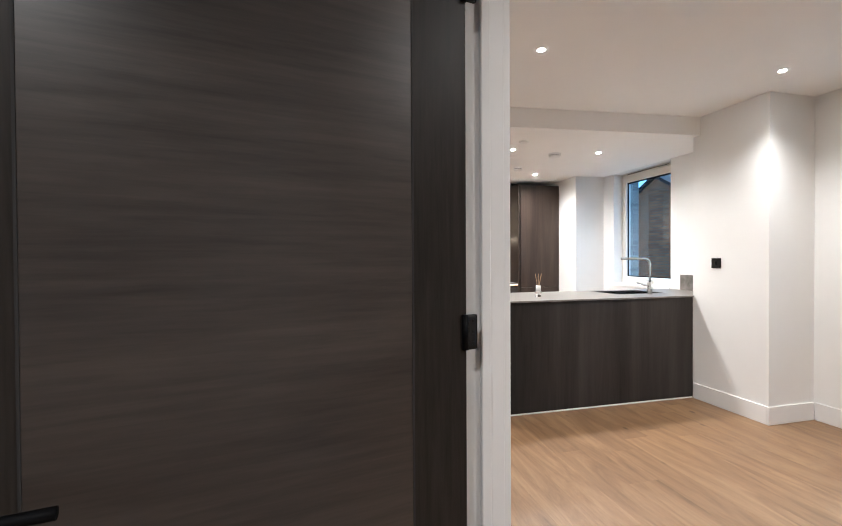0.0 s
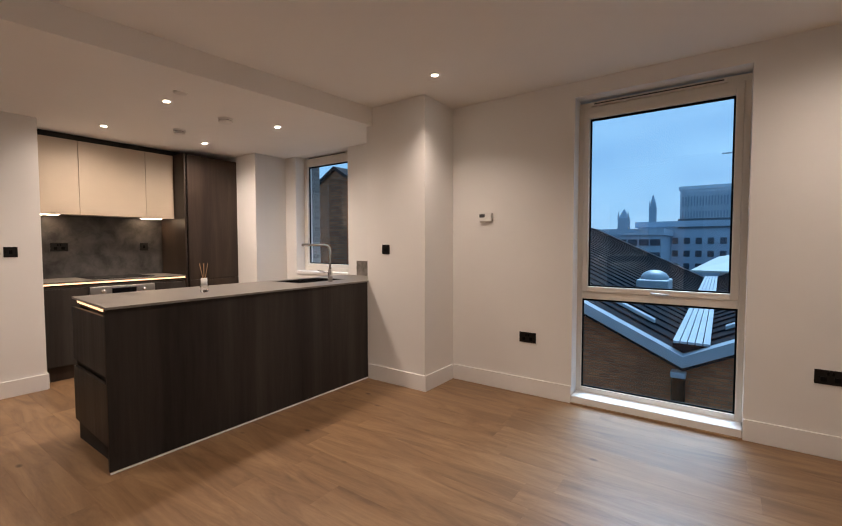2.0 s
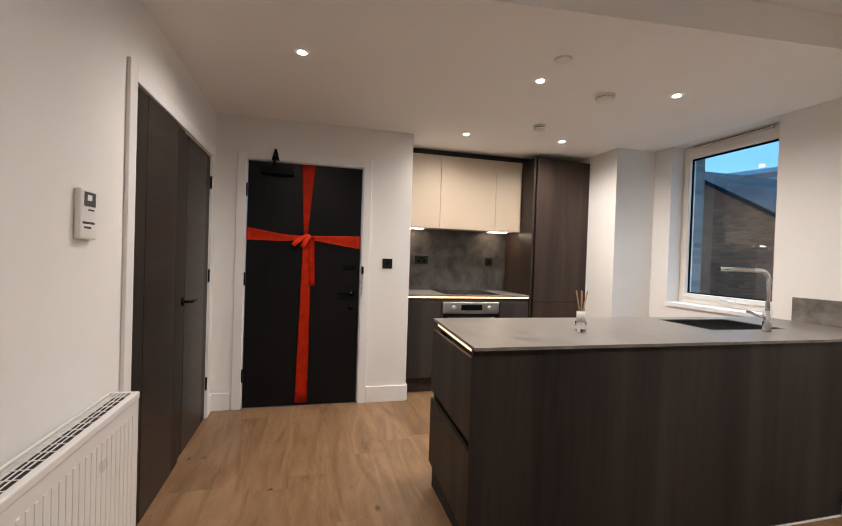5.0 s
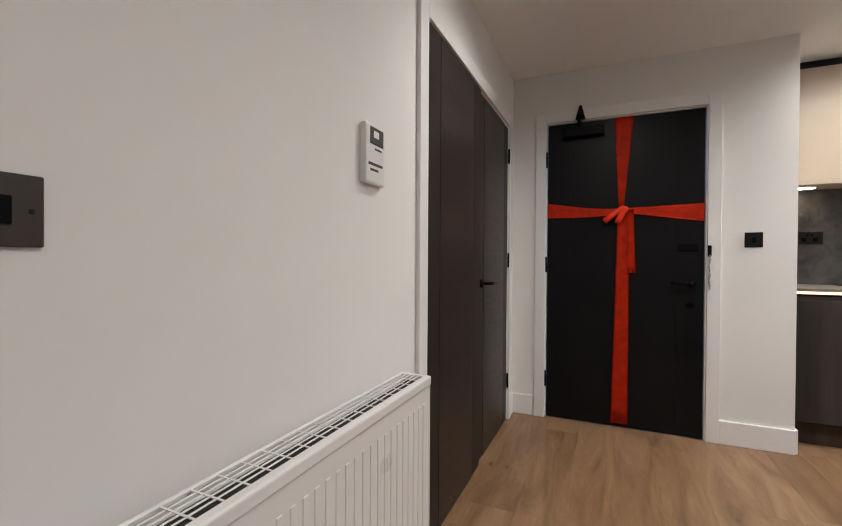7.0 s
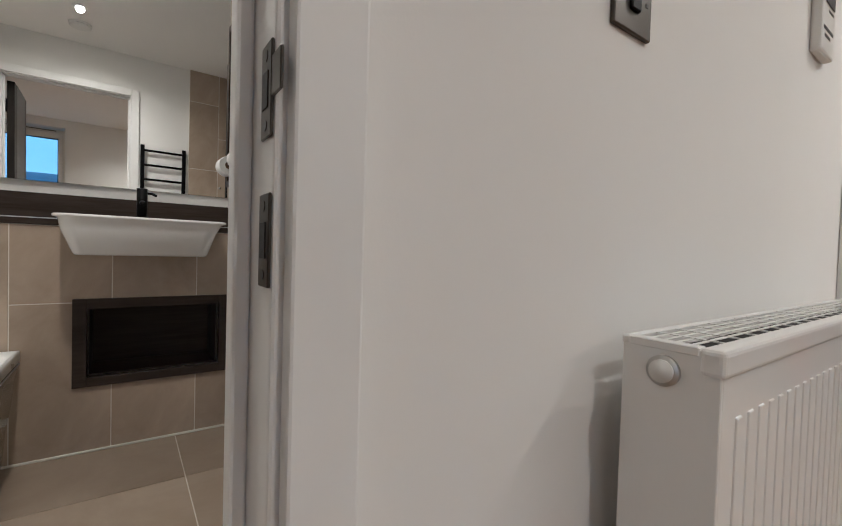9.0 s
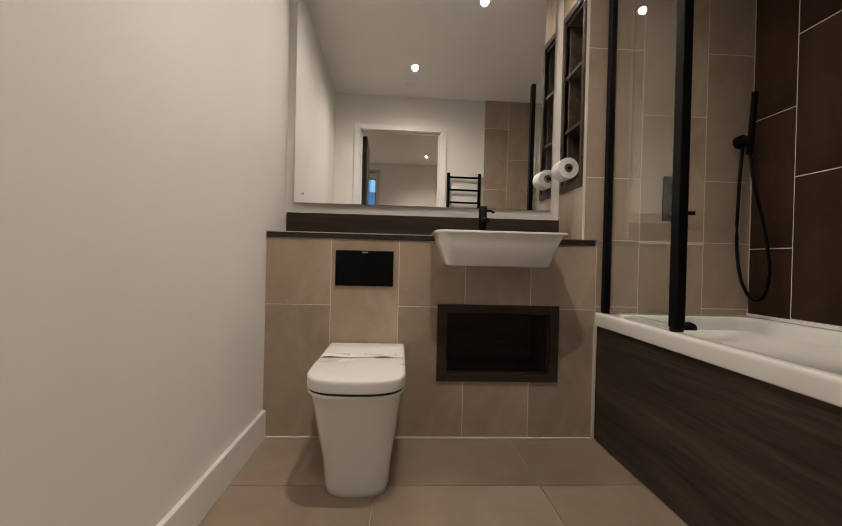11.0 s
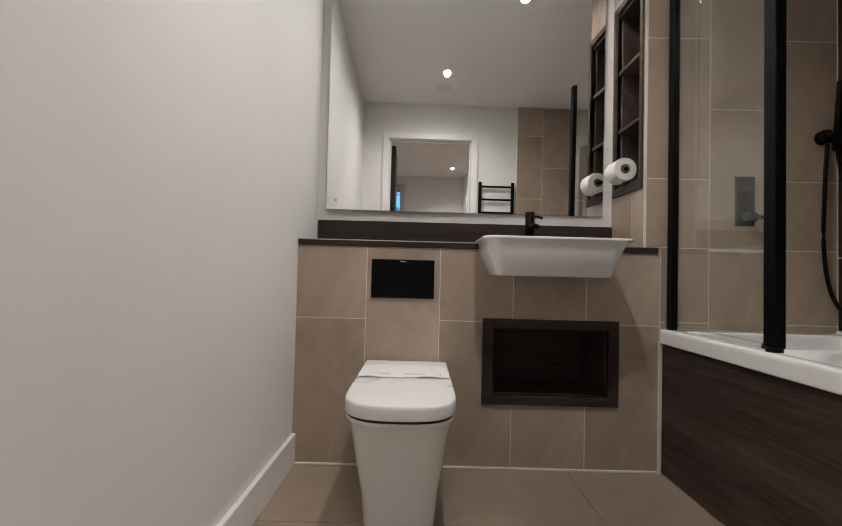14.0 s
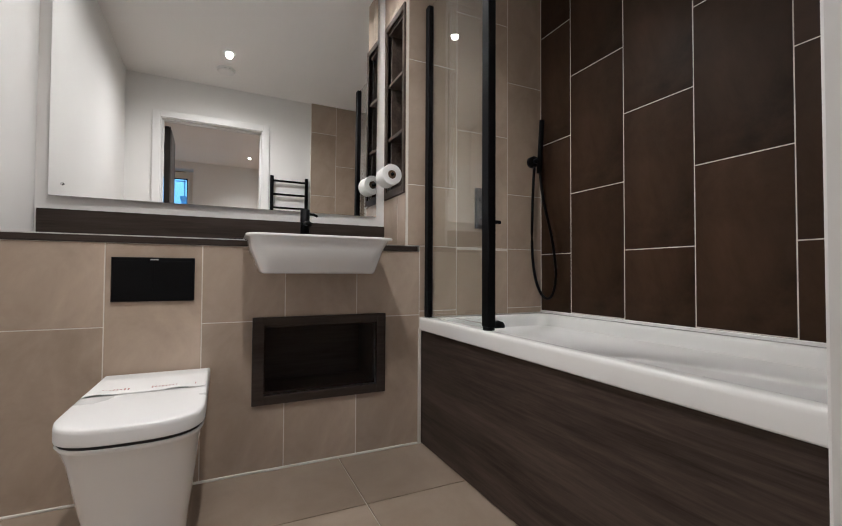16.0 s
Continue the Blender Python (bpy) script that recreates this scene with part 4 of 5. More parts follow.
# ---- ceiling fittings ----
def downlight(x, y, z, power, label="round recessed downlight, lit", beam=165):
    d = thing("downlight", label, "downlight", (x, y, z), "recessed downlights")
    ring = bmesh.new()
    bmesh.ops.create_cone(ring, cap_ends=False, segments=32, radius1=0.0225, radius2=0.045, depth=0.006, matrix=Matrix.Translation((x, y, z - 0.003)))
    part("bezel", ring, TRIM, d, smooth=True)
    part("lens", C((x, y, z - 0.006), (x, y, z - 0.002), 0.022, n=24), GLOW, d)
    lamp = new("lamp", bpy.data.lights.new("lamp", "SPOT"))
    lamp.data.energy, lamp.data.color = power, WARM
    lamp.data.spot_size, lamp.data.spot_blend, lamp.data.shadow_soft_size = radians(beam), 1.0, 0.022
    lamp.parent = d
    lamp.location = (0, 0, -0.015)
    return d


for x, y in ((0.70, 3.84), (2.135, 3.745), (3.095, 3.66), (2.105, 4.97), (3.02, 4.87)):
    downlight(x, y, CK, LAMP)
# the two at y -0.6 are unseen, added to light the south end
for x, y, beam in ((1.515, 2.10, 165), (3.305, 1.975, 125), (1.515, -0.6, 165), (3.305, -0.6, 165)):
    downlight(x, y, CL, LAMP, beam=beam)
for x, y, share in ((-0.83, 1.50, 1.7), (-1.80, 1.24, 0.36), (-1.80, 1.86, 0.55)):
    downlight(x, y, CB, LAMP_BATH * share)
# unseen bedroom lamp, added to light that room and its open door
downlight(-0.6, -0.9, CL, LAMP)


def ceiling_disc(name, x, y, z, r, h, label, cat, mat=PLASTIC, vented=True):
    """A low round fitting: base, rounded cover and, where it has one, a dark ring of slots between them."""
    d = thing(name, label, cat, (x, y, z))
    part("base", C((x, y, z), (x, y, z - h * 0.4), r, r * 0.97, n=40), mat, d)
    top = z - h * 0.4
    if vented:
        part("slot_ring", C((x, y, top), (x, y, top - h * 0.12), r * 0.86, n=40), GREYPL, d, "dark ring of slots")
        top -= h * 0.12
        for k in range(12):
            a = k * math.pi / 6
            part("rib", C((x + r * 0.88 * math.cos(a), y + r * 0.88 * math.sin(a), z - h * 0.4), (x + r * 0.88 * math.cos(a), y + r * 0.88 * math.sin(a), top), 0.003, n=6), mat, d)
    part("cover", loft([[(x + q * r * math.cos(a * math.pi / 20), y + q * r * math.sin(a * math.pi / 20), zz) for a in range(40)] for q, zz in ((0.94, top), (0.92, top - (h + top - z) * 0.5), (0.80, top - (h + top - z) * 0.9), (0.6, z - h))]), mat, d, smooth=True)


ceiling_disc("ceiling_vent", 2.11, 3.46, CK, 0.050, 0.012, "flat round ceiling cover plate", "cover plate", vented=False)
ceiling_disc("smoke_alarm", 2.665, 3.82, CK, 0.065, 0.042, "white round smoke alarm", "alarm")
ceiling_disc("heat_alarm", 2.597, 4.54, CK, 0.055, 0.045, "white round heat alarm", "alarm")
ceiling_disc("extract_vent", -0.53, 1.49, CB, 0.07, 0.03, "white round bathroom extract vent", "vent")

# ---- bathroom ----
TX, MX, BY = -1.848, -2.15, 2.303     # tiled front, mirror wall, bath front
NIY0, NIY1, NIZ0, NIZ1 = 1.600, 2.085, 0.307, 0.588
bm = bmesh.new()
for q in ((MX, TX - 0.0012, 0.765, NIY0, 0, 0.917), (MX, TX - 0.0012, NIY1, BY, 0, 0.917), (MX, TX - 0.0012, NIY0, NIY1, 0, NIZ0), (MX, TX - 0.0012, NIY0, NIY1, NIZ1, 0.917), (MX, MX + 0.05, NIY0, NIY1, NIZ0, NIZ1)):
    box(bm, *q)
boxing = structure("wall_boxing", bm, GROUT, "beige tiled boxing behind toilet and basin", "wall")
NX0, NX1, NZ0, NZ1 = -2.10, -1.875, 1.235, 2.10
bm = bmesh.new()
for q in ((MX, NX0, 2.2292, 3.067, 0.945, CB), (NX1, TX - 0.0012, 2.2292, 3.067, 0.945, CB), (NX0, NX1, 2.2292, 3.067, 0.945, NZ0), (NX0, NX1, 2.2292, 3.067, NZ1, CB), (NX0, NX1, 2.40, 3.067, NZ0, NZ1), (MX, TX - 0.0012, BY, 3.067, 0, 0.945)):
    box(bm, *q)
pier = structure("wall_shower_pier", bm, GROUT, "beige tiled pier at the bath's end with shelf niche", "wall")
nib = structure("wall_bath_end", B(-0.1528, -0.130, 2.255, 3.067, 0, CB), GROUT, "beige tiled wall at the foot of the bath", "wall")

led = thing("bathroom_ledge", "dark wood-grain ledge with upstand below the mirror", "ledge", (-2.0, 1.5, 0.917))
part("shelf", B(MX, TX + 0.008, 0.767, 2.29, 0.917, 0.945, 0.002), BWOODY, led)
part("upstand", B(MX, MX + 0.014, 0.775, 2.228, 0.945, 1.062, 0.001), BWOODY, led)
part("edge_line", B(TX + 0.008, TX + 0.010, 0.767, 2.29, 0.941, 0.945), STEEL, led)
mir = thing("wall_mirror", "large frameless mirror above the ledge", "mirror", (MX + 0.013, 1.5, 1.1), turn=MIRROR_TURN)
mir.rotation_euler[1] = radians(-MIRROR_LEAN)
part("glass", B(0.004, 0.009, -0.685, 0.68, 0.012, 1.25, 0.001), MIRROR, mir, local=True)
part("backing", B(0.0, 0.0035, -0.685, 0.68, 0.012, 1.25), PLASTIC, mir, local=True)
for y, z in ((-0.64, 0.06), (0.63, 0.06), (-0.64, 1.2), (0.63, 1.2)):
    part("screw_cap", C((0.009, y, z), (0.013, y, z), 0.006, n=14), CHROME, mir, smooth=True, local=True)

nf = thing("wall_niche", "open dark wood-grain niche set in the tiled boxing", "niche", (TX, 1.84, 0.27))
for q in ((1.555, NIY0, 0.27, 0.627), (NIY1, 2.127, 0.27, 0.627), (NIY0, NIY1, NIZ1, 0.627), (NIY0, NIY1, 0.27, NIZ0)):
    part("frame", B(TX - 0.02, TX + 0.012, *q, 0.0015), BWOODY, nf)
part("back", B(MX + 0.05, MX + 0.06, NIY0, NIY1, NIZ0, NIZ1), BWOODY, nf)
for q in ((NIY0, NIY0 + 0.008, NIZ0, NIZ1), (NIY1 - 0.008, NIY1, NIZ0, NIZ1), (NIY0, NIY1, NIZ0, NIZ0 + 0.008), (NIY0, NIY1, NIZ1 - 0.008, NIZ1)):
    part("lining", B(MX + 0.06, TX - 0.02, *q), BWOODY, nf)
tn = thing("tall_shelf_niche", "tall dark wood-grain niche with shelves", "niche", (-1.98, 2.23, 1.2))
for q in ((NX0 - 0.022, NX0, NZ0 - 0.035, NZ1 + 0.03), (NX1, NX1 + 0.022, NZ0 - 0.035, NZ1 + 0.03), (NX0, NX1, NZ1, NZ1 + 0.03), (NX0, NX1, NZ0 - 0.035, NZ0)):
    part("frame", B(q[0], q[1], 2.218, 2.25, q[2], q[3], 0.0015), BWOOD, tn)
part("back", B(NX0, NX1, 2.385, 2.40, NZ0, NZ1), BWOOD, tn)
for q in ((NX0, NX0 + 0.007), (NX1 - 0.007, NX1)):
    part("lining", B(*q, 2.25, 2.385, NZ0, NZ1), BWOOD, tn)
for z in (NZ0 + 0.004, 1.515, 1.805, NZ1 - 0.012):
    part("shelf", B(NX0, NX1, 2.232, 2.385, z - 0.004, z + 0.012, 0.001), BWOOD, tn)
roll = thing("toilet_roll", "white toilet roll on a holder in the niche", "toilet roll", (-1.99, 2.2, 1.30))
rr = []
for r, x in ((0.022, -2.045), (0.05, -2.045), (0.052, -2.04), (0.052, -1.945), (0.05, -1.94), (0.022, -1.94)):
    rr.append([(x, 2.195 + r * math.cos(a * math.pi / 18), 1.302 + r * math.sin(a * math.pi / 18)) for a in range(36)])
part("paper", loft(rr + [rr[0]], close=False), PAPER, roll, smooth=False)
part("core", C((-2.043, 2.195, 1.302), (-1.942, 2.195, 1.302), 0.021, n=20), CARD, roll)
part("holder", tube([(-2.055, 2.232, 1.302), (-2.055, 2.195, 1.302), (-1.93, 2.195, 1.302)], 0.008), BLACK, roll, smooth=True)

# basin
bas = thing("wash_basin", "white ceramic semi-recessed wash basin", "basin", (-1.75, 1.785, 0.81))
def rr_ring(x0, x1, y0, y1, z, r, n=6):
    pts = []
    for cx, cy, s in ((x1 - r, y1 - r, 0), (x0 + r, y1 - r, 1), (x0 + r, y0 + r, 2), (x1 - r, y0 + r, 3)):
        for k in range(n):
            a = (s + k / (n - 1)) * math.pi / 2
            pts.append((cx + r * math.cos(a), cy + r * math.sin(a), z))
    return pts
rings = [rr_ring(-1.85, -1.625, 1.575, 2.0, 0.808, 0.03), rr_ring(-1.86, -1.612, 1.568, 2.006, 0.816, 0.04), rr_ring(-1.95, -1.592, 1.535, 2.035, 0.90, 0.05),
         rr_ring(-2.05, -1.580, 1.528, 2.055, 0.940, 0.05), rr_ring(-2.06, -1.575, 1.515, 2.071, 0.944, 0.05), rr_ring(-2.06, -1.575, 1.514, 2.072, 0.946, 0.05), rr_ring(-2.06, -1.575, 1.514, 2.072, 0.951, 0.05), rr_ring(-2.058, -1.577, 1.516, 2.07, 0.953, 0.05),
         rr_ring(-2.03, -1.595, 1.533, 2.05, 0.953, 0.045), rr_ring(-1.96, -1.615, 1.545, 2.025, 0.90, 0.06), rr_ring(-1.93, -1.64, 1.60, 1.97, 0.845, 0.06)]
part("bowl", loft(rings), CERAMIC, bas, smooth=True)
part("waste", C((-1.78, 1.785, 0.845), (-1.78, 1.785, 0.849), 0.03, n=20), BLACK, bas, smooth=True)
bt = thing("basin_tap", "slim matt black basin mixer tap", "tap", (-2.0, 1.785, 0.957))
part("body", C((-2.0, 1.785, 0.956), (-2.0, 1.785, 1.105), 0.021, n=24), BLACK, bt, smooth=True)
part("spout", tube([(-2.0, 1.785, 1.04), (-1.93, 1.785, 1.035), (-1.88, 1.785, 1.025)], 0.011), BLACK, bt, smooth=True)
part("lever", tube([(-2.0, 1.80, 1.085), (-2.0, 1.825, 1.085), (-1.985, 1.838, 1.075)], 0.006), BLACK, bt, "", True)
fl = thing("flush_plate", "black glass dual flush plate", "flush plate", (TX, 1.213, 0.784))
part("plate", B(TX, TX + 0.012, 1.081, 1.345, 0.703, 0.865, 0.002), BLACK, fl)
part("button", B(TX + 0.012, TX + 0.0135, 1.092, 1.208, 0.712, 0.852, 0.0006), BLACK, fl)
part("button", B(TX + 0.012, TX + 0.0135, 1.213, 1.335, 0.712, 0.852, 0.0006), BLACK, fl)
part("maker_mark", B(TX + 0.012, TX + 0.0128, 1.200, 1.226, 0.855, 0.859), STEEL, fl)

# toilet, back to the wall
wc = thing("toilet", "white back-to-wall toilet with the lid down", "toilet", (-1.5, 1.228, 0))
def d_ring(x1, half, z, back=TX, cy=1.238, n=15, flat=0.55):
    """A D-shaped outline: straight back, rounded front."""
    pts = [(back, cy - half, z), ]
    xs = x1 - half * 1.05
    for k in range(n):
        a = -math.pi / 2 + math.pi * k / (n - 1)
        c, s = math.cos(a), math.sin(a)
        pts.append((xs + half * 1.05 * abs(c) ** 0.60, cy + half * math.copysign(abs(s) ** 0.72, s), z))
    pts.append((back, cy + half, z))
    return pts
prof = [(-1.36, 0.115, 0.0), (-1.36, 0.118, 0.02), (-1.34, 0.125, 0.12), (-1.30, 0.142, 0.24), (-1.265, 0.152, 0.33), (-1.238, 0.162, 0.376), (-1.224, 0.1665, 0.389), (-1.227, 0.164, 0.392)]
part("pan", loft([d_ring(x, h, z) for x, h, z in prof]), CERAMIC, wc, smooth=True)
# near-black ring stands in for the shade between pan and lid
part("seat_gap", loft([d_ring(-1.229, 0.162, 0.391, TX + 0.03), d_ring(-1.229, 0.162, 0.402, TX + 0.03)]), DARKGAP, wc)
part("lid", loft([d_ring(-1.220 - d, 0.167 - d, z, TX + 0.012 + d, 1.238, 31) for d, z in ((0.010, 0.4005), (0.003, 0.401), (0.0005, 0.402), (0.0, 0.405), (0.0, 0.430), (0.001, 0.439), (0.004, 0.442), (0.012, 0.4432))]), LIDWHITE, wc, smooth=True)
strip = thing("paper_band", "white paper band with faint red print round the toilet lid", "paper band", (-1.55, 1.228, 0.445))
rings = []
for k in range(17):
    y = 1.238 - 0.160 + 0.320 * k / 16
    lift = 0.0015 + 0.005 * max(0.0, math.sin(k * 0.62 + 0.3)) ** 2
    xa, xm, xb = TX + 0.10, TX + 0.22, TX + 0.32 - 0.012 * k / 16
    rings.append([(xa, y, 0.4436), (xm, y, 0.4438), (xb, y, 0.4438 + lift), (xb, y, 0.4444 + lift), (xm, y, 0.4446), (xa, y, 0.4442)])
part("paper", loft(rings), PAPER, strip)
for y in (1.115, 1.245, 1.366):
    for k in range(8):
        if y + k * 0.0095 < 1.372:
            h = (0.016, 0.009, 0.005, 0.014, 0.009, 0.009, 0.015, 0.012)[k]
            part("print", B(TX + 0.262 - h / 2, TX + 0.262 + h / 2, y + k * 0.0095, y + k * 0.0095 + 0.0032, 0.4446, 0.4472), RED, strip)

structure("trim_floor_bead", B(TX, TX + 0.009, 0.767, BY - 0.008, 0.0, 0.009, 0.002), GROUT, "pale sealant bead between tiled wall and floor", "trim")
# bath with its panel
bath = thing("bathtub", "white acrylic bath with dark wood-grain panel", "bath", (-1.0, 2.68, 0))
X0, X1, Y0, Y1, RZ = TX, -0.144, BY, 3.05, 0.601
def tub(inset, z, r, foot=0.0):
    return rr_ring(X0 + 0.030 + inset, X1 - 0.030 - inset - foot, Y0 + inset, Y1 - inset, z, r, 9)
br = [rr_ring(X0, X1, Y0, Y1, 0.541, 0.006, 9), rr_ring(X0, X1, Y0, Y1, 0.545, 0.006, 9), rr_ring(X0, X1, Y0, Y1, 0.586, 0.008, 9), rr_ring(X0, X1, Y0 + 0.001, Y1, 0.594, 0.008, 9), rr_ring(X0 + 0.001, X1, Y0 + 0.004, Y1, 0.599, 0.010, 9), rr_ring(X0 + 0.003, X1, Y0 + 0.009, Y1, RZ, 0.012, 9),
      tub(0.038, RZ, 0.07), tub(0.044, RZ - 0.001, 0.074), tub(0.049, RZ - 0.005, 0.078), tub(0.052, RZ - 0.013, 0.08), tub(0.054, RZ - 0.03, 0.082), tub(0.062, 0.50, 0.09, 0.02), tub(0.074, 0.40, 0.10, 0.06), tub(0.088, 0.31, 0.11, 0.11), tub(0.105, 0.25, 0.12, 0.15), tub(0.13, 0.215, 0.12, 0.18), tub(0.17, 0.20, 0.11, 0.2)]
part("shell", loft(br), ACRYLIC, bath, smooth=True)
part("panel", B(X0 + 0.004, X1, Y0 + 0.010, Y0 + 0.028, 0.004, 0.541, 0.001), BWOOD, bath, "dark wood-grain bath panel")
part("overflow", C((X0 + 0.085, 2.695, 0.548), (X0 + 0.112, 2.695, 0.545), 0.030, n=24), BLACK, bath, smooth=True)
part("waste", C((X0 + 0.36, 2.68, 0.2), (X0 + 0.36, 2.68, 0.206), 0.03, n=24), BLACK, bath, smooth=True)
structure("trim_bath_seal", B(X0, X1, 3.046, 3.056, RZ - 0.004, RZ + 0.012, 0.003), ACRYLIC, "white sealing strip along the bath", "trim")
structure("trim_bath_corner", B(TX - 0.002, TX + 0.010, BY - 0.006, BY + 0.006, 0.0, 0.549), GROUT, "pale tile trim beside the bath panel", "trim")

scr = thing("shower_screen", "black framed glass shower screen on the bath rim", "shower screen", (-1.56, 2.345, RZ))
part("wall_profile", B(TX, TX + 0.036, 2.330, 2.362, RZ, 2.12, 0.003), BLACK, scr)
part("end_profile", B(-1.345, -1.300, 2.328, 2.362, RZ + 0.012, 2.12, 0.004, 2), BLACK, scr)
gp = part("pane", B(TX + 0.03, -1.34, 2.342, 2.348, RZ + 0.022, 2.115), SHOWERGLASS, scr)
gp.visible_shadow = False
part("seal", B(TX + 0.03, -1.345, 2.341, 2.349, RZ + 0.004, RZ + 0.02), SHOWERGLASS, scr, "clear sealing strip")
part("foot", C((-1.322, 2.345, RZ), (-1.322, 2.345, RZ + 0.014), 0.022, n=20), BLACK, scr, smooth=True)
sv = thing("shower_valve", "slim black shower valve plate with a square lever", "shower valve", (TX, 2.66, 1.15))
part("plate", B(TX, TX + 0.012, 2.618, 2.698, 1.045, 1.255, 0.003, 2), BLACK, sv)
kb = part("knob", B(TX + 0.012, TX + 0.055, 2.640, 2.676, 1.062, 1.098, 0.003, 2), BLACK, sv)
part("knob_lever", B(TX + 0.040, TX + 0.053, 2.650, 2.745, 1.070, 1.088, 0.003, 2), BLACK, kb)
part("knob", C((TX + 0.012, 2.658, 1.195), (TX + 0.022, 2.658, 1.195), 0.020, n=24), BLACK, sv, smooth=True)
sh = thing("hand_shower", "black hand shower on a wall bracket with looping hose", "hand shower", (TX, 2.985, 1.42))
part("bracket", C((TX, 2.985, 1.43), (TX + 0.03, 2.985, 1.43), 0.030, n=24), BLACK, sh, smooth=True)
part("cradle", C((TX + 0.03, 2.985, 1.43), (TX + 0.065, 2.99, 1.43), 0.014, n=16), BLACK, sh, smooth=True)
part("handset", C((TX + 0.06, 2.99, 1.36), (TX + 0.075, 2.997, 1.645), 0.0135, n=20), BLACK, sh, smooth=True)
def smooth_path(pts, n=6):
    """A rounded line through points."""
    ps = [Vector(p) for p in pts]
    out = []
    for k in range(len(ps) - 1):
        p0, p1, p2, p3 = ps[max(k - 1, 0)], ps[k], ps[k + 1], ps[min(k + 2, len(ps) - 1)]
        for u in (q / n for q in range(n)):
            out.append(0.5 * (2 * p1 + (p2 - p0) * u + (2 * p0 - 5 * p1 + 4 * p2 - p3) * u * u + (3 * p1 - p0 - 3 * p2 + p3) * u ** 3))
    return out + [ps[-1]]


hose = smooth_path([(TX + 0.035, 2.978, 1.40), (TX + 0.04, 2.962, 1.20), (TX + 0.04, 2.958, 0.95), (TX + 0.06, 2.966, 0.78), (TX + 0.10, 2.985, 0.69), (TX + 0.15, 2.995, 0.70), (TX + 0.175, 3.0, 0.81), (TX + 0.145, 3.0, 1.0), (TX + 0.09, 2.995, 1.2), (TX + 0.064, 2.99, 1.37)])
part("hose", tube(hose, 0.0075, 10), BLACK, sh, "black flexible hose", True)

tr = thing("towel_rail", "black ladder towel rail on the wall by the door", "towel rail", (-0.19, 2.05, 0.66))
for y in (1.9, 2.215):
    part("upright", B(-0.172, -0.150, y - 0.015, y + 0.015, 0.68, 1.68, 0.004, 2), BLACK, tr)
    for z in (0.83, 1.58):
        part("wall_fixing", C((-0.13, y, z), (-0.155, y, z), 0.010, n=14), BLACK, tr, smooth=True)
for k in range(8):
    part("bar", C((-0.161, 1.905, 0.76 + k * 0.125), (-0.161, 2.21, 0.76 + k * 0.125), 0.010, n=14), BLACK, tr, smooth=True)

# ---- outside ----
structure("ground", B(-400, 800, -600, 600, -9.2, -9.0), GROUND, "wet dark asphalt and yards far below", "ground")
structure("facade_pier", B(4.36, 4.52, 4.70, 5.2, -9.0, 4.0), BRICK_GREY, "grey brick reveal of the building beside the window", "facade")


def slab(pts, thick):
    """A sloping roof sheet from four corners."""
    bm = bmesh.new()
    top = [bm.verts.new(p) for p in pts]
    low = [bm.verts.new((p[0], p[1], p[2] - thick)) for p in pts]
    bm.faces.new(top)
    bm.faces.new(low[::-1])
    for i in range(4):
        j = (i + 1) % 4
        bm.faces.new((top[j], top[i], low[i], low[j]))
    bmesh.ops.recalc_face_normals(bm, faces=bm.faces)
    return bm


# the brick works building opposite, its two roofs meeting in a valley
BX, VY, VZ = 11.0, 0.74, -1.06
works = thing("brick_building", "red brick building with dark seamed roofs meeting in a valley", "building", (BX, VY, -9.0))
LY, LZ, RYY, RZZ = 8.0, 2.5, -6.5, 2.5
wall_pts = [(LY, -9.0), (LY, LZ - 0.25), (VY, VZ - 0.25), (RYY, RZZ - 0.25), (RYY, -9.0)]
part("wall", prism(wall_pts, 0, BX, BX + 0.4), BRICK, works)
part("wall", B(BX, BX + 24, LY, LY + 0.3, -9.0, LZ - 0.3), BRICK, works)
part("wall", B(BX, BX + 24, RYY - 0.3, RYY, -9.0, RZZ - 0.3), BRICK, works)
part("roof", slab([(BX - 0.25, LY, LZ), (BX - 0.25, VY, VZ), (BX + 24, VY, VZ), (BX + 24, LY, LZ)], 0.18), ROOF, works, "dark standing seam roof")
part("roof", slab([(BX - 0.25, VY, VZ), (BX - 0.25, RYY, RZZ), (BX + 24, RYY, RZZ), (BX + 24, VY, VZ)], 0.18), ROOF, works, "dark standing seam roof")
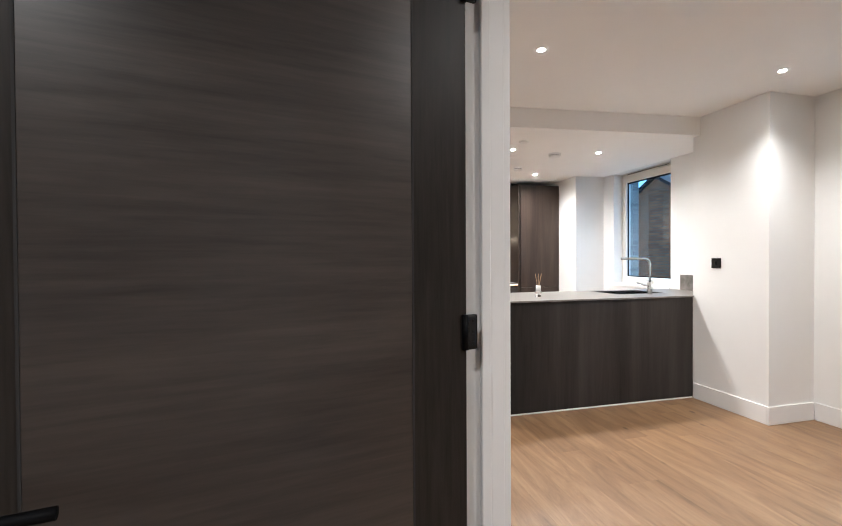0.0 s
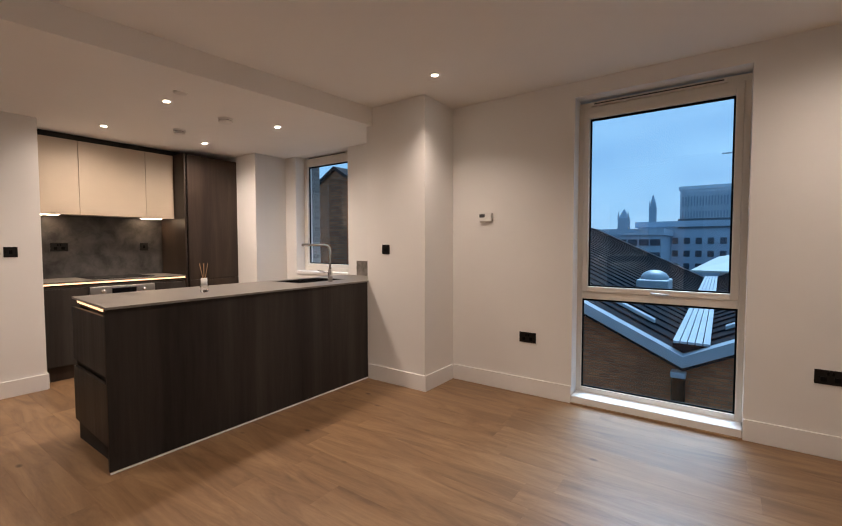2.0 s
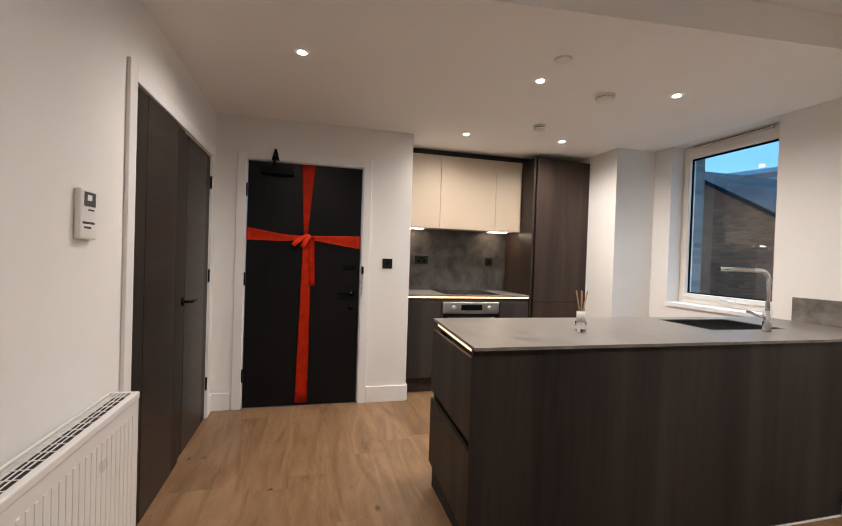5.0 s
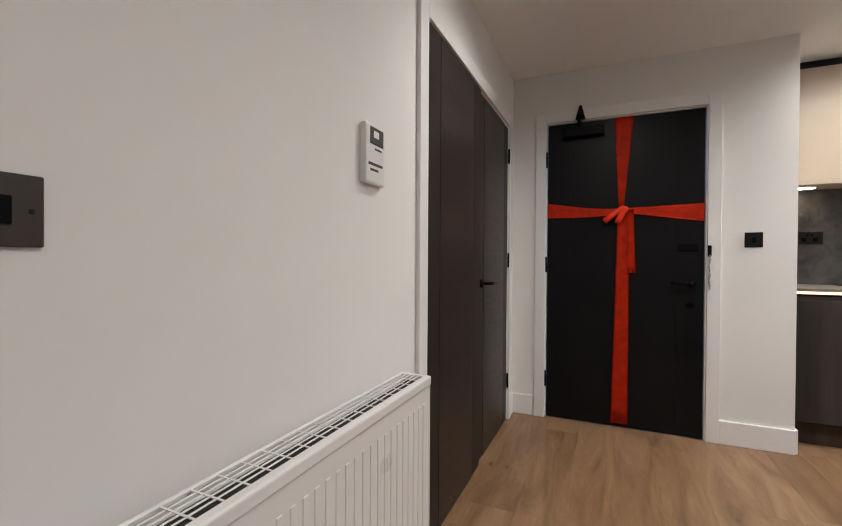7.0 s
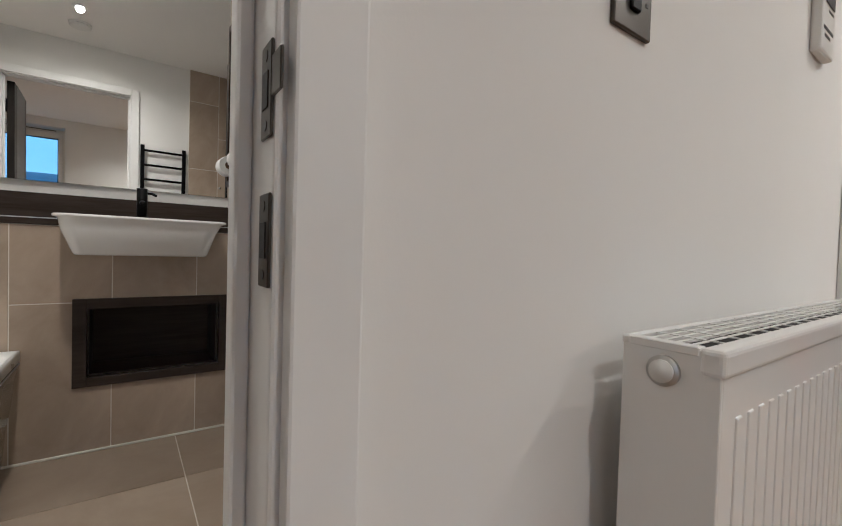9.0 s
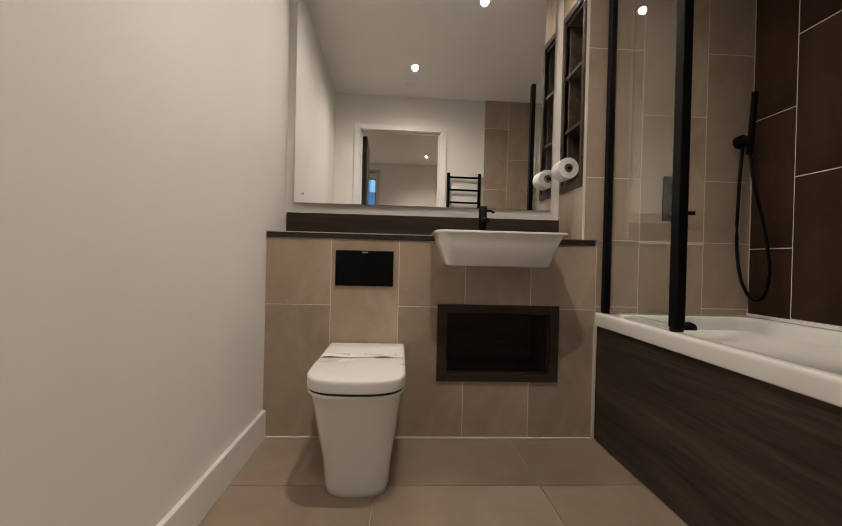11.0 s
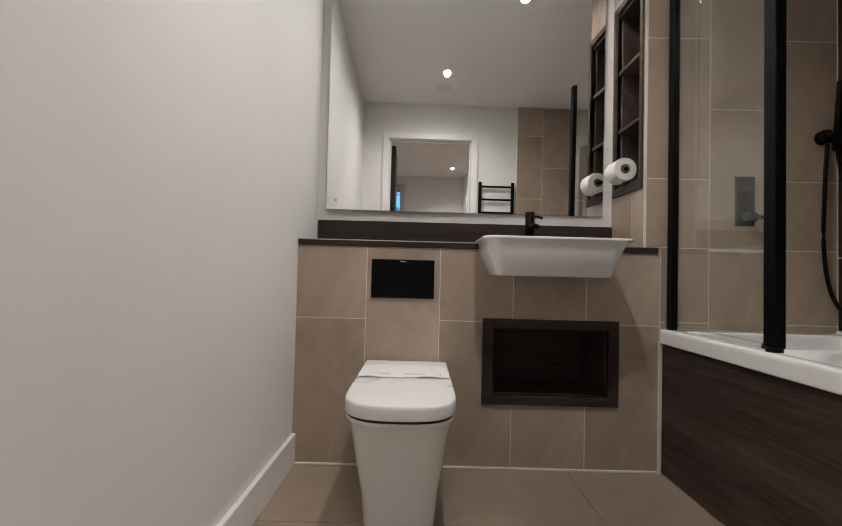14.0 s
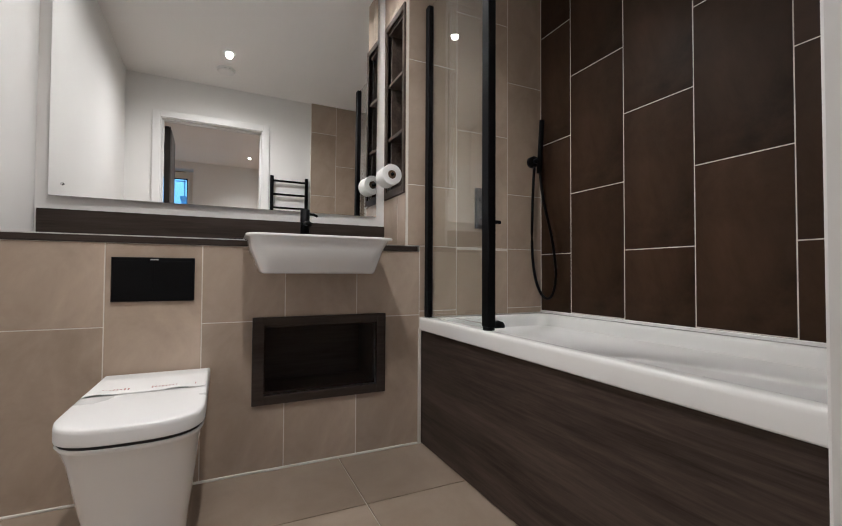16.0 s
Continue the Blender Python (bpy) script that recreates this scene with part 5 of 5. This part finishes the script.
for y1, z1 in ((LY, LZ), (RYY, RZZ)):
    n = 29
    for k in range(1, n):
        x = BX + 0.8 * k
        d = Vector((0, y1 - VY, z1 - VZ)).normalized()
        part("seam", slab([(x, VY, VZ + 0.05), (x + 0.05, VY, VZ + 0.05), (x + 0.05, y1, z1 + 0.05), (x, y1, z1 + 0.05)], 0.06), ROOF, works)
    part("verge", slab([(BX - 0.35, VY, VZ + 0.06), (BX - 0.35, y1, z1 + 0.06), (BX - 0.02, y1, z1 + 0.06), (BX - 0.02, VY, VZ + 0.06)], 0.24), ROOF_PALE, works, "pale zinc verge")
    part("verge_board", slab([(BX - 0.28, VY, VZ - 0.20), (BX - 0.28, y1, z1 - 0.20), (BX - 0.22, y1, z1 - 0.20), (BX - 0.22, VY, VZ - 0.18)], 0.06), ROOF, works)
    part("snow_rail", slab([(BX + 1.5, VY + 0.1 * (y1 - VY), VZ + 0.1 * (z1 - VZ) + 0.12), (BX + 1.5, y1, z1 + 0.12), (BX + 1.75, y1, z1 + 0.12), (BX + 1.75, VY + 0.1 * (y1 - VY), VZ + 0.1 * (z1 - VZ) + 0.12)], 0.08), ROOF_PALE, works)
for k in range(5):
    y = VY - 0.40 + k * 0.135
    part("valley_board", B(BX - 0.1, BX + 22, y - 0.058, y + 0.058, VZ + 0.28, VZ + 0.33), ROOF_PALE, works, "pale walkway board")
for k in range(20):
    part("valley_bearer", B(BX + k, BX + k + 0.08, VY - 0.47, VY + 0.21, VZ + 0.02, VZ + 0.28), ROOF, works)
rl = part("roof_light", B(BX + 6.2, BX + 7.6, 1.58, 2.60, -0.8, 0.06, 0.05, 2), ROOF_PALE, works, "domed roof light")
dm = bmesh.new()
bmesh.ops.create_uvsphere(dm, u_segments=20, v_segments=10, radius=0.6, matrix=Matrix.Translation((BX + 6.9, 2.09, 0.06)) @ Matrix.Diagonal((0.95, 0.78, 0.55, 1)))
part("dome", dm, ROOF_PALE, rl, smooth=True)
part("lamp_box", B(BX - 0.30, BX - 0.002, VY - 0.06, VY + 0.22, VZ - 0.42, VZ - 0.30, 0.02), ROOF_PALE, works)
part("rain_pipe", C((BX - 0.12, VY + 0.08, -9), (BX - 0.12, VY + 0.08, VZ - 0.42), 0.13, n=14), BLACK, works)

# the brick gable seen from the kitchen
gable = thing("gable_building", "red brick gabled building with a blue-grey roof", "building", (15, 15, -9))
GX = 9.5
gp_ = [(5.2, -9.0), (5.2, 1.02), (9.7, 3.60), (14.4, 0.9), (14.4, -9.0)]
part("wall", prism(gp_, 0, GX, GX + 0.4), BRICK, gable)
part("wall", B(GX + 0.4, GX + 4, 5.2, 5.5, -9, 1.0), BRICK, gable)
part("roof", slab([(GX - 0.1, 5.0, 0.96), (GX + 4, 5.0, 0.96), (GX + 4, 9.7, 3.68), (GX - 0.1, 9.7, 3.68)], 0.10), ROOF, gable, "dark metal roof")
part("roof", slab([(GX - 0.1, 9.7, 3.68), (GX + 4, 9.7, 3.68), (GX + 4, 14.6, 0.9), (GX - 0.1, 14.6, 0.9)], 0.10), ROOF, gable, "dark metal roof")
hall = thing("roofed_hall", "hall with a pale blue-grey sheet roof behind the gable", "building", (19, 12, -9))
part("wall", B(16, 24, 8.0, 15.6, -9, 3.6), BRICK, hall)
part("roof", slab([(15.7, 7.8, 4.5), (15.7, 15.9, 4.95), (24, 15.9, 6.0), (24, 7.8, 5.5)], 0.15), ROOF_PALE, hall, "pale sheet metal roof")
part("fascia", B(15.8, 16.0, 7.9, 15.7, 3.55, 4.4), ROOF_PALE, hall)
for y in (9.0, 11.0, 13.0, 15.0):
    part("rafter_end", B(15.75, 16.0, y, y + 0.12, 4.25, 4.42), ROOF, hall)


def block(name, label, x, y0, y1, z1, depth, mat, rows, cols, sill, win_h, win_w=0.5, band_=None):
    b = thing(name, label, "building", (x, (y0 + y1) / 2, -9))
    part("wall", B(x, x + depth, y0, y1, -9, z1), mat, b)
    part("parapet", B(x - 0.3, x + depth + 0.3, y0 - 0.3, y1 + 0.3, z1, z1 + 0.8), mat, b)
    for r in range(rows):
        for c in range(cols):
            w = (y1 - y0) / cols
            y = y0 + (c + 0.5) * w
            z = z1 - sill - r * (win_h * 2.1)
            part("window", B(x - 0.15, x + 0.05, y - w * win_w / 2, y + w * win_w / 2, z - win_h, z), FARGLASS, b)
    return b


office = block("office_building", "long grey office block with rows of small windows", 70, -34, 10.3, 3.75, 20, HAZED_CONCRETE, 3, 32, 1.55, 0.85, 0.52)
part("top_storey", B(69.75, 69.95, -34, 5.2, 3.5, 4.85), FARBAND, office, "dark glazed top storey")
block("office_building", "lower grey glazed office block", 58, 6.0, 17, 2.4, 14, HAZED_CONCRETE, 3, 9, 0.5, 0.75, 0.86)
tower = block("tower_block", "tall pale grey building with upright fins behind the offices", 120, -4.3, 8.5, 14.3, 25, HAZED_CONCRETE_PALE, 0, 0, 0, 0)
for k in range(22):
    y = -4.0 + k * 0.58
    part("fin", B(119.4, 120.0, y - 0.10, y + 0.10, -2.0, 13.8), HAZED_CONCRETE_PALE, tower)
for k in range(21):
    for r in range(3):
        y = -3.71 + k * 0.58
        part("window", B(119.9, 120.05, y - 0.16, y + 0.16, 3.4 + r * 3.5, 5.6 + r * 3.5), HAZED_CONCRETE, tower)
block("tower_block", "lower blue-grey wing of the tall building", 124, -14.0, -4.4, 13.2, 20, HAZED_CONCRETE, 0, 0, 0, 0)
block("tower_block", "narrow blue-grey lift tower above the roofs", 126, -5.1, -2.2, 18.4, 10, HAZED_CONCRETE, 0, 0, 0, 0)
pb = thing("panel_stair", "blue clad glazed stair wing of the office block", "building", (69, -4, -9))
part("cladding", B(68.5, 69.7, -6.6, -1.95, -9, 3.3), BLUE, pb)
for k in range(3):
    part("window", B(68.35, 68.55, -5.6, -2.8, 1.55 - k * 1.5, 2.5 - k * 1.5), FARGLASS, pb)
pb2 = thing("pale_roof_shed", "pale low sheet roof of a hall between the buildings", "building", (46, -3, -9))
part("wall", B(40.2, 55.8, -7.8, 0.2, -9, -1.0), HAZED_CONCRETE_PALE, pb2)
part("roof", slab([(40, 2.1, -0.75), (40, -8, -0.75), (56, -8, 1.65), (56, 0.4, -0.05)], 0.15), PALESHEET, pb2, "pale sheet roof")
for k in range(9):
    y = 0.2 - k * 0.9
    part("roof_seam", slab([(40, y, -0.72), (40, y - 0.06, -0.72), (56, y - 0.06, -0.02 + (0.4 - y) * 0.2024), (56, y, -0.02 + (0.4 - y) * 0.2024)], 0.05), PALESHEET, pb2)
part("roof_unit", B(50, 51.5, -3.4, -2.2, 0.1, 1.35, 0.05), ROOF_PALE, pb2, "pale grey roof unit")


def spire(x, y, base, top, r, label):
    s = thing("church_spire", label, "spire", (x, y, -9))
    # tower and roof share one grey that carries the distance haze
    part("tower", B(x - r, x + r, y - r, y + r, -9, base), HAZED_CONCRETE, s)
    part("spire_roof", C((x, y, base), (x, y, top), r * 1.1, 0.12, n=8), HAZED_CONCRETE, s)
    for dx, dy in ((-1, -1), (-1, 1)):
        part("pinnacle", C((x + dx * r * 0.9, y + dy * r * 0.9, base - 0.5), (x + dx * r * 0.9, y + dy * r * 0.9, base + 2.2), r * 0.2, 0.05, n=6), HAZED_CONCRETE, s)


spire(150, 17.8, 12.6, 16.6, 0.95, "slim hazy grey church spire in the distance")
spire(150, 26.0, 9.6, 12.6, 1.6, "stout hazy grey church tower with a pointed roof")
crane = thing("tower_crane", "tower crane far behind the buildings", "crane", (160, -5.9, -9))
part("mast", B(159.8, 160.2, -6.1, -5.7, -9, 29.6), ROOF_PALE, crane)
part("jib", B(159.8, 160.2, -8.5, 0.7, 28.8, 29.15), ROOF_PALE, crane)

# ---- floor planks and tiles ----
PW, PL = 0.205, 1.45
rng = random.Random(4)
plank_mesh = {}


def plank(parent, x0, x1, y0, y1):
    key = (round(x1 - x0, 3), round(y1 - y0, 3))
    if key not in plank_mesh:
        plank_mesh[key] = mesh_of("plank", B(0, key[0], 0, key[1], -0.005, 0.0, 0.0005), OAK)
    ob = new("plank", plank_mesh[key])
    ob.parent = parent
    ob.location = (x0, y0, 0)


x = -0.13
while x < 4.22:
    x2 = min(x + PW, 4.22)
    y = -3.2 - rng.random() * PL
    while y < 5.98:
        a, b = max(y, -3.2), min(y + PL, 5.98)
        if b - a > 0.02:
            plank(floor, x + 0.0002, x2 - 0.0002, a + 0.0002, b - 0.0002)
        y += PL
    x += PW


def tile(parent, mat, axis, face, depth, u0, u1, v0, v1, holes=(), g=0.0019):
    """One tile with soft edges, cut round openings. axis: the wall's normal; face: its outer face; depth: signed thickness behind it."""
    lo, hi = sorted((face, face - depth))
    u0, u1, v0, v1 = u0 + g, u1 - g, v0 + g, v1 - g
    if u1 - u0 < 0.008 or v1 - v0 < 0.008:
        return
    spans = [(u0, u1, v0, v1)]
    for h0, h1, w0, w1 in holes:
        nxt = []
        for a, b, c, d in spans:
            if b <= h0 or a >= h1 or d <= w0 or c >= w1:
                nxt.append((a, b, c, d))
                continue
            c2, d2 = max(c, w0), min(d, w1)
            nxt += [q for q in ((a, b, c, c2), (a, b, d2, d), (a, max(a, h0), c2, d2), (min(b, h1), b, c2, d2)) if q[1] - q[0] > 1e-4 and q[3] - q[2] > 1e-4]
        spans = nxt
    if not spans:
        return
    bm = bmesh.new()
    bev = 0.0012 if len(spans) == 1 else 0.0
    for a, b, c, d in spans:
        if axis == "x":
            box(bm, lo, hi, a, b, c, d, bev)
        elif axis == "y":
            box(bm, a, b, lo, hi, c, d, bev)
        else:
            box(bm, a, b, c, d, lo, hi, bev)
    o = Vector(((lo + hi) / 2, u0, v0) if axis == "x" else (u0, (lo + hi) / 2, v0) if axis == "y" else (u0, v0, hi))
    bmesh.ops.translate(bm, verts=bm.verts, vec=-o)
    ob = new("tile", mesh_of("tile", bm, mat))
    ob.parent = parent
    ob.location = o


def columns(parent, mat, axis, face, depth, cols, z0, z1, first, step=0.61, holes=()):
    """Upright tiles in columns, each column half a tile above the last."""
    for k, (a, b) in enumerate(zip(cols, cols[1:])):
        z = first + (k % 2) * step / 2 - 3 * step
        while z < z1:
            lo, hi = max(z, z0), min(z + step, z1)
            if hi > lo:
                tile(parent, mat, axis, face, depth, a, b, lo, hi, holes)
            z += step


columns(boxing, TILE, "x", TX, 0.012, (0.765, 1.06, 1.371, 1.682, 1.992, BY), 0.0, 0.917, 0.612, holes=[(1.56, 2.122, 0.275, 0.622)])
columns(pier, TILE, "x", TX, 0.012, (2.24, 2.513, 2.825, 3.055), 0.945, CB, 1.24)
columns(pier, TILE, "x", TX, 0.012, (BY, 2.513, 2.825, 3.055), 0.60, 0.945, 1.24)
columns(pier, TILE, "y", 2.228, -0.012, (MX, -1.95, TX), 0.945, CB, 1.55, holes=[(NX0 - 0.015, NX1 + 0.015, NZ0 - 0.03, NZ1 + 0.025)])
north = bpy.data.objects["wall_bathroom_north"]
columns(north, TILE_DARK, "y", 3.055, -0.012, (TX, -1.625, -1.308, -0.998, -0.687, -0.375, -0.142), 0.60, CB, 0.92)
columns(nib, TILE, "x", -0.154, -0.012, (2.255, 2.50, 2.81, 3.055), 0.60, CB, 0.92)
for a, b in ((-1.848, -1.44), (-1.44, -0.83), (-0.83, -0.10)):
    for c, d in ((0.765, 1.30), (1.30, 1.915), (1.915, 2.53)):
        tile(floor_bath, TILE_FLOOR, "z", 0.0, 0.006, a, b, c, d)
